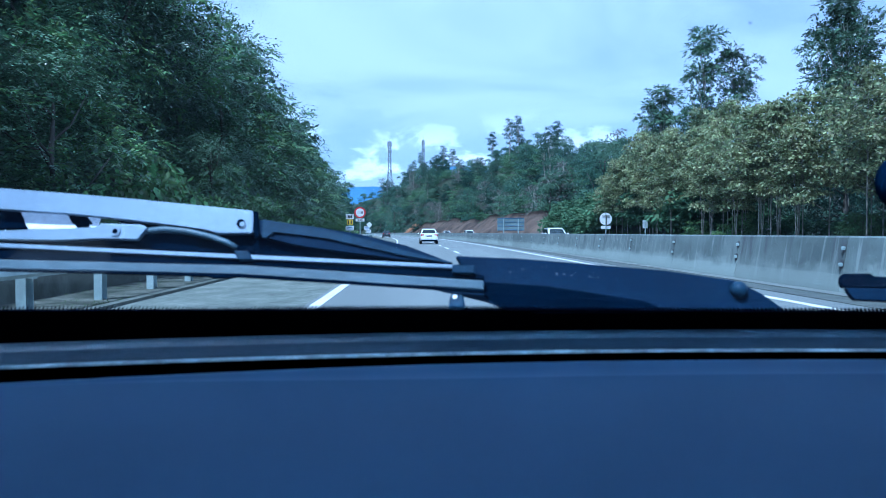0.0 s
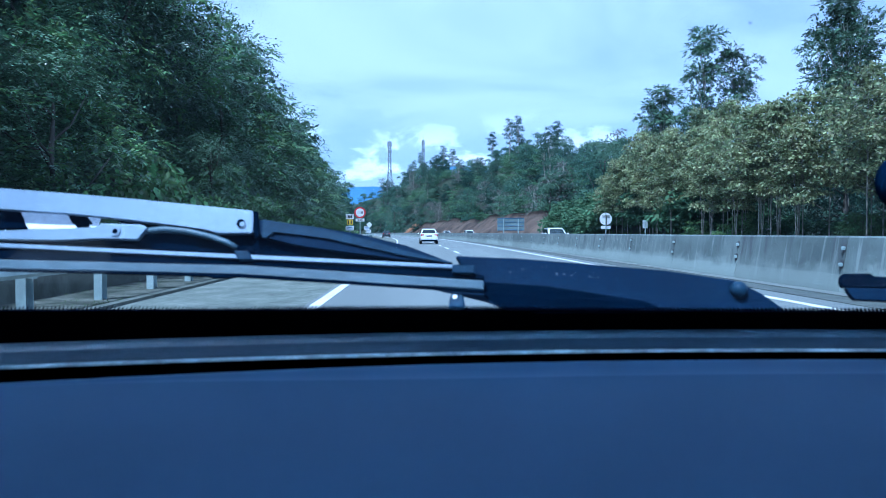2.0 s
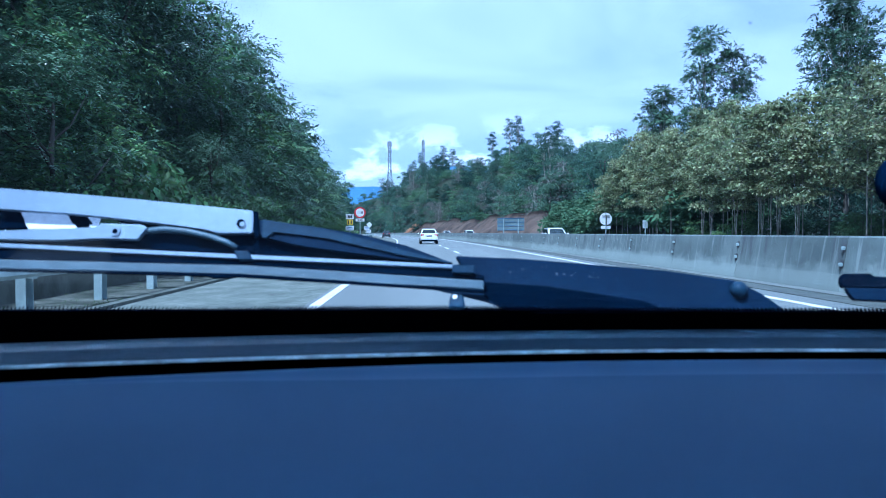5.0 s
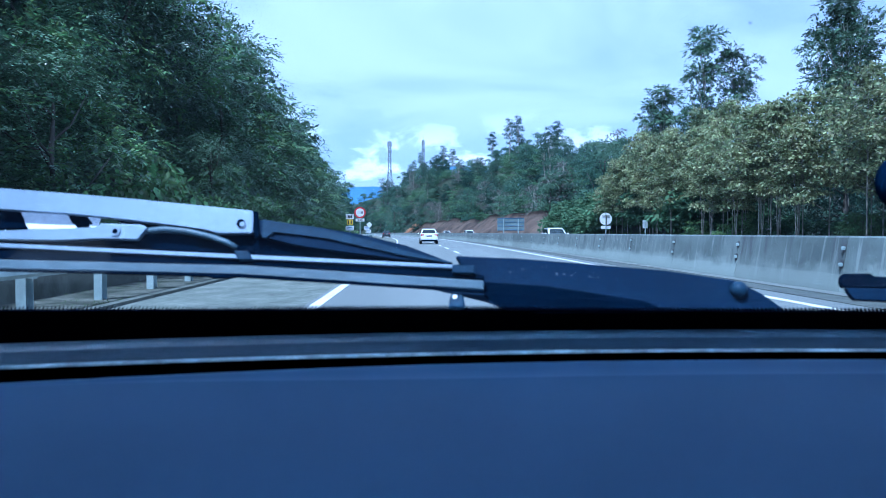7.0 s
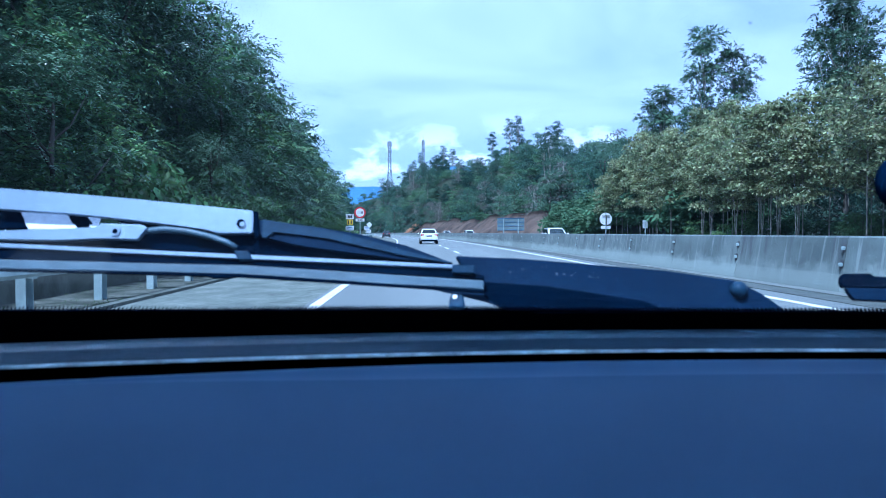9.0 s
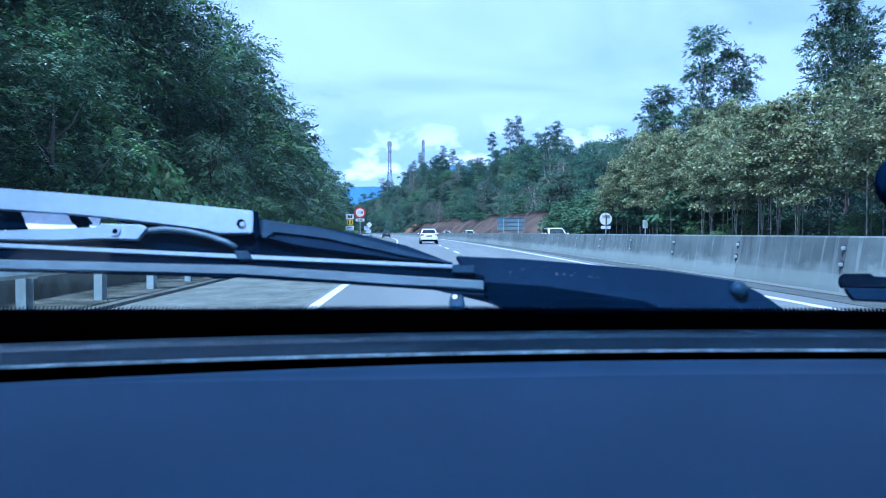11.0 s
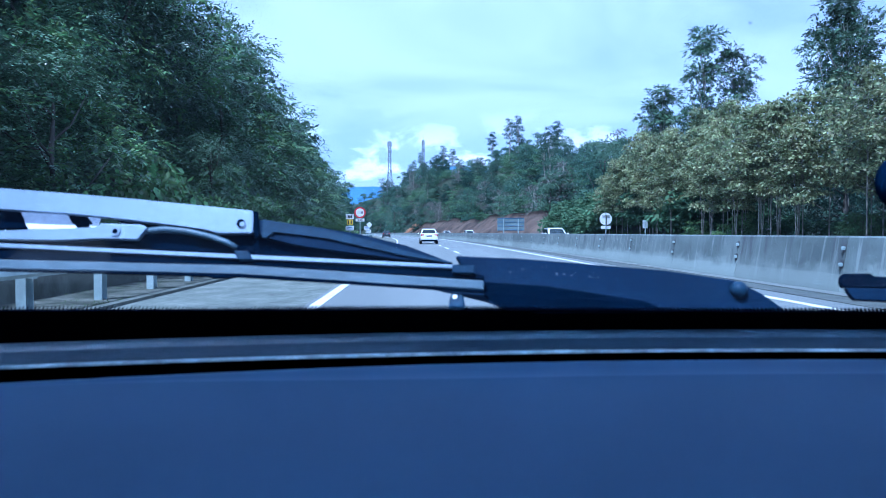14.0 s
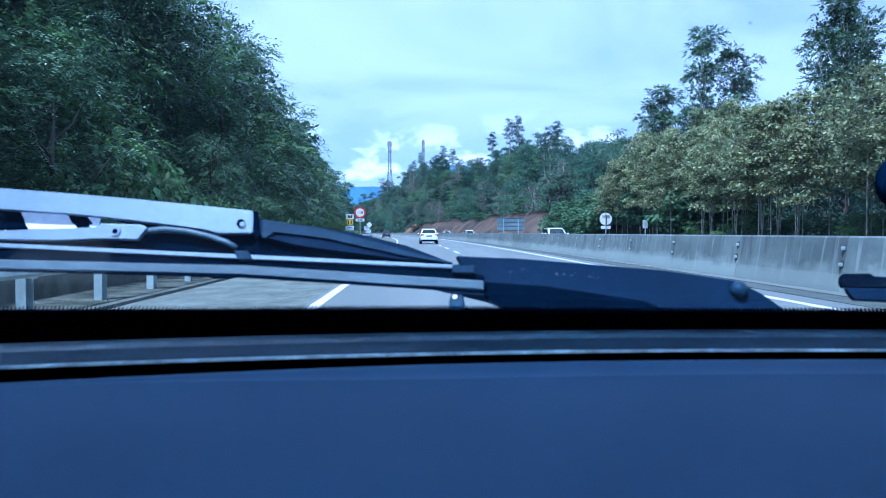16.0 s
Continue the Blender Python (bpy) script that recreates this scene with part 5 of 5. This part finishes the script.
part("rivet_recess", bm, "rubber_shade_black", yoke)
bm = bmesh.new()
path = [in_plane(u, v, 0.017) for u, v in ((-0.3067, 0.0565), (-0.2961, 0.0622), (-0.2755, 0.0642), (-0.2529, 0.0619), (-0.2297, 0.0565), (-0.2131, 0.0507), (-0.2029, 0.0451))]
add_tube(bm, path, [0.0022, 0.003, 0.0034, 0.0034, 0.0032, 0.003, 0.0026], 8)
part("yoke_claw", bm, "wiper_rubber", wiper, "curved claw holding the blade", smooth=True)
bm = bmesh.new()
plate_in(bm, [(-0.1880, 0.0750), (-0.1702, 0.0714), (-0.1251, 0.0655), (-0.0801, 0.0577), (-0.0354, 0.0460), (0.0099, 0.0285), (0.0000, 0.0272), (-0.0242, 0.0303), (-0.1009, 0.0405), (-0.1457, 0.0472), (-0.1741, 0.0542), (-0.1885, 0.0608)], 0.014, 0.019)
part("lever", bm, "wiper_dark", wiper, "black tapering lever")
# paler plate laid over the upper part of the lever
bm = bmesh.new()
plate_in(bm, [(-0.1787, 0.0728), (-0.142, 0.0669), (-0.1133, 0.0615), (-0.0701, 0.0503), (-0.0319, 0.0387), (0.0082, 0.0289), (0.006, 0.0272), (-0.0318, 0.0341), (-0.0699, 0.0427), (-0.1128, 0.0527), (-0.1413, 0.0568), (-0.1659, 0.0603), (-0.1736, 0.0527), (-0.1776, 0.0539)], 0.0115, 0.0135, 0.0008)
part("lever_flange", bm, "wiper_grey", wiper, "lighter grey upper edge of the lever")
# thin black plate painted in as the shadow line between arm and lever
bm = bmesh.new()
plate_in(bm, [(-0.1884, 0.0818), (-0.1832, 0.0806), (-0.1798, 0.0533), (-0.1848, 0.0544)], 0.0115, 0.0132, 0.0006)
part("arm_gap", bm, "rubber_shade_black", arm)
# black sheet behind the lever, in place of the shade under it
bm = bmesh.new()
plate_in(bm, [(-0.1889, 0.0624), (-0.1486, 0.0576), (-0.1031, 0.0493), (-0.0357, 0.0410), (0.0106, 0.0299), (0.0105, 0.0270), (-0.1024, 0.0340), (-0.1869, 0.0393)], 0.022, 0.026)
part("lever_underside", bm, "rubber_shade_black", wiper)
bm = bmesh.new()
plate_in(bm, [(-0.5791, 0.0546), (-0.1932, 0.0352), (0.0114, 0.0249), (0.0114, 0.0209), (-0.1931, 0.0312), (-0.5708, 0.0495)], 0.008, 0.0125, 0.001)
part("spine", bm, "wiper_silver", wiper, "bright metal spine of the blade")
bm = bmesh.new()
plate_in(bm, [(-0.5730, 0.0502), (-0.1938, 0.0319), (0.0115, 0.0215), (0.0397, 0.0150), (0.0397, 0.0103), (-0.1935, 0.0255), (-0.5484, 0.0351)], 0.011, 0.014, 0.0008)
part("blade_back", bm, "rubber_shade_black", wiper)
bm = bmesh.new()
plate_in(bm, [(-0.5431, 0.0330), (-0.1914, 0.0236), (0.0392, 0.0086), (0.0389, -0.0009), (-0.0451, 0.0049), (-0.1908, 0.0151), (-0.5264, 0.0227)], 0.0055, 0.011, 0.0016)
part("rubber_blade", bm, "wiper_rubber", wiper, "grey wiper rubber")
bm = bmesh.new()
plate_in(bm, [(-0.5264, 0.0227), (-0.2059, 0.0155), (-0.1907, 0.0149), (-0.0451, 0.0047), (0.0388, -0.0011), (0.0378, -0.0034), (-0.0447, 0.0024), (-0.1993, 0.0132), (-0.2028, 0.0107), (-0.2180, 0.0107), (-0.2253, 0.0137), (-0.5234, 0.0208)], 0.0055, 0.009, 0.0006)
part("rubber_lip", bm, "rubber_shade_black", wiper)
bm = bmesh.new()
plate_in(bm, [(-0.2021, 0.0384), (-0.1877, 0.0384), (-0.1826, 0.0292), (-0.1966, 0.0292)], 0.006, 0.014)
part("clip", bm, "wiper_grey", wiper)
bm = bmesh.new()
plate_in(bm, [(0.0087, 0.0244), (0.0149, 0.0254), (0.0174, 0.0224), (0.0247, 0.0224), (0.0265, 0.0241), (0.0307, 0.0238), (0.0304, 0.0156), (0.0087, 0.0164)], 0.0065, 0.012)
part("clip", bm, "wiper_grey", wiper)
bm = bmesh.new()
plate_in(bm, [(0.0069, -0.0053), (0.0191, -0.0053), (0.0211, -0.0200), (0.0048, -0.0200)], 0.004, 0.012, 0.002)
nozzle = tagged(part("washer_nozzle", bm, "wiper_grey"), "small dark washer nozzle at the windscreen foot", "washer nozzle")
bm = bmesh.new()
stud(bm, 0.0111, -0.0084, 0.0025, 0.0024, 0.002, 14)
part("jet", bm, "web_white", nozzle, "bright round jet")

wiper = thing("windscreen_wiper", pose(0, 0, 0), "broad black wiper arm with a round pivot cap", "wiper", "windscreen wipers")
bm = bmesh.new()
plate_in(bm, [(0.0117, 0.0393), (0.0665, 0.0360), (0.1201, 0.0317), (0.2192, 0.0229), (0.2845, 0.0143), (0.2948, 0.0097), (0.3067, -0.0028), (0.3258, -0.0143), (0.3329, -0.0203), (0.0941, -0.0203), (0.0623, -0.0117), (0.0412, 0.0013), (0.0250, 0.0163)], 0.022, 0.032, 0.003)
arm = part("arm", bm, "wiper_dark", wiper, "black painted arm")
# black sheet over the arm's lower face, its shading as colour
bm = bmesh.new()
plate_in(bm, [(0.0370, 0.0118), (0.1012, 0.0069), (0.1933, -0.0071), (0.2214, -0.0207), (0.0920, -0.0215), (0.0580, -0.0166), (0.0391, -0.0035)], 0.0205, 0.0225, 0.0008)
part("arm_underside", bm, "rubber_shade_black", arm)
bm = bmesh.new()
plate_in(bm, [(-0.0517, 0.0129), (-0.0269, 0.0078), (0.0087, -0.0007), (0.0414, -0.0080), (0.0613, -0.0169), (0.0710, -0.0169), (0.0661, -0.0018), (0.0472, 0.0067), (0.0088, 0.0095)], 0.0206, 0.0218, 0.0005)
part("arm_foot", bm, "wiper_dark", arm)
bm = bmesh.new()
bmesh.ops.create_uvsphere(bm, u_segments=20, v_segments=12, radius=0.0085, matrix=Matrix.Translation(in_plane(0.2859, 0.0034, 0.021)))
part("pivot_cap", bm, "wiper_grey", arm, smooth=True)
bm = bmesh.new()
stud(bm, 0.2866, 0.0062, 0.0165, 0.0032, 0.004)
part("cap_nib", bm, "wiper_silver", arm)
bm = bmesh.new()
for u, v, r in ((0.0781, 0.0245, 0.00088), (0.0657, 0.0213, 0.00077), (0.1107, 0.0197, 0.00121), (0.1179, 0.0192, 0.00094), (0.1259, 0.0181, 0.00077), (0.1430, 0.0166, 0.00083), (0.1511, 0.0161, 0.00066), (0.0969, 0.0267, 0.00055)):
    stud(bm, u, v, 0.0212, r, 0.0004, 7)
part("dust_specks", bm, "dust", arm, "pale dried specks")
bm = bmesh.new()
plate_in(bm, [(0.3837, 0.0166), (0.4096, 0.0166), (0.4100, 0.0132), (0.4618, 0.0104), (0.4598, 0.0014), (0.3806, 0.0031), (0.3786, 0.0070), (0.3798, 0.0132)], 0.0085, 0.014, 0.0008)
part("blade_back", bm, "rubber_shade_black", wiper)
bm = bmesh.new()
plate_in(bm, [(0.3814, 0.0020), (0.4582, 0.0003), (0.4550, -0.0134), (0.3877, -0.0096), (0.3839, -0.0046)], 0.0065, 0.012, 0.0008)
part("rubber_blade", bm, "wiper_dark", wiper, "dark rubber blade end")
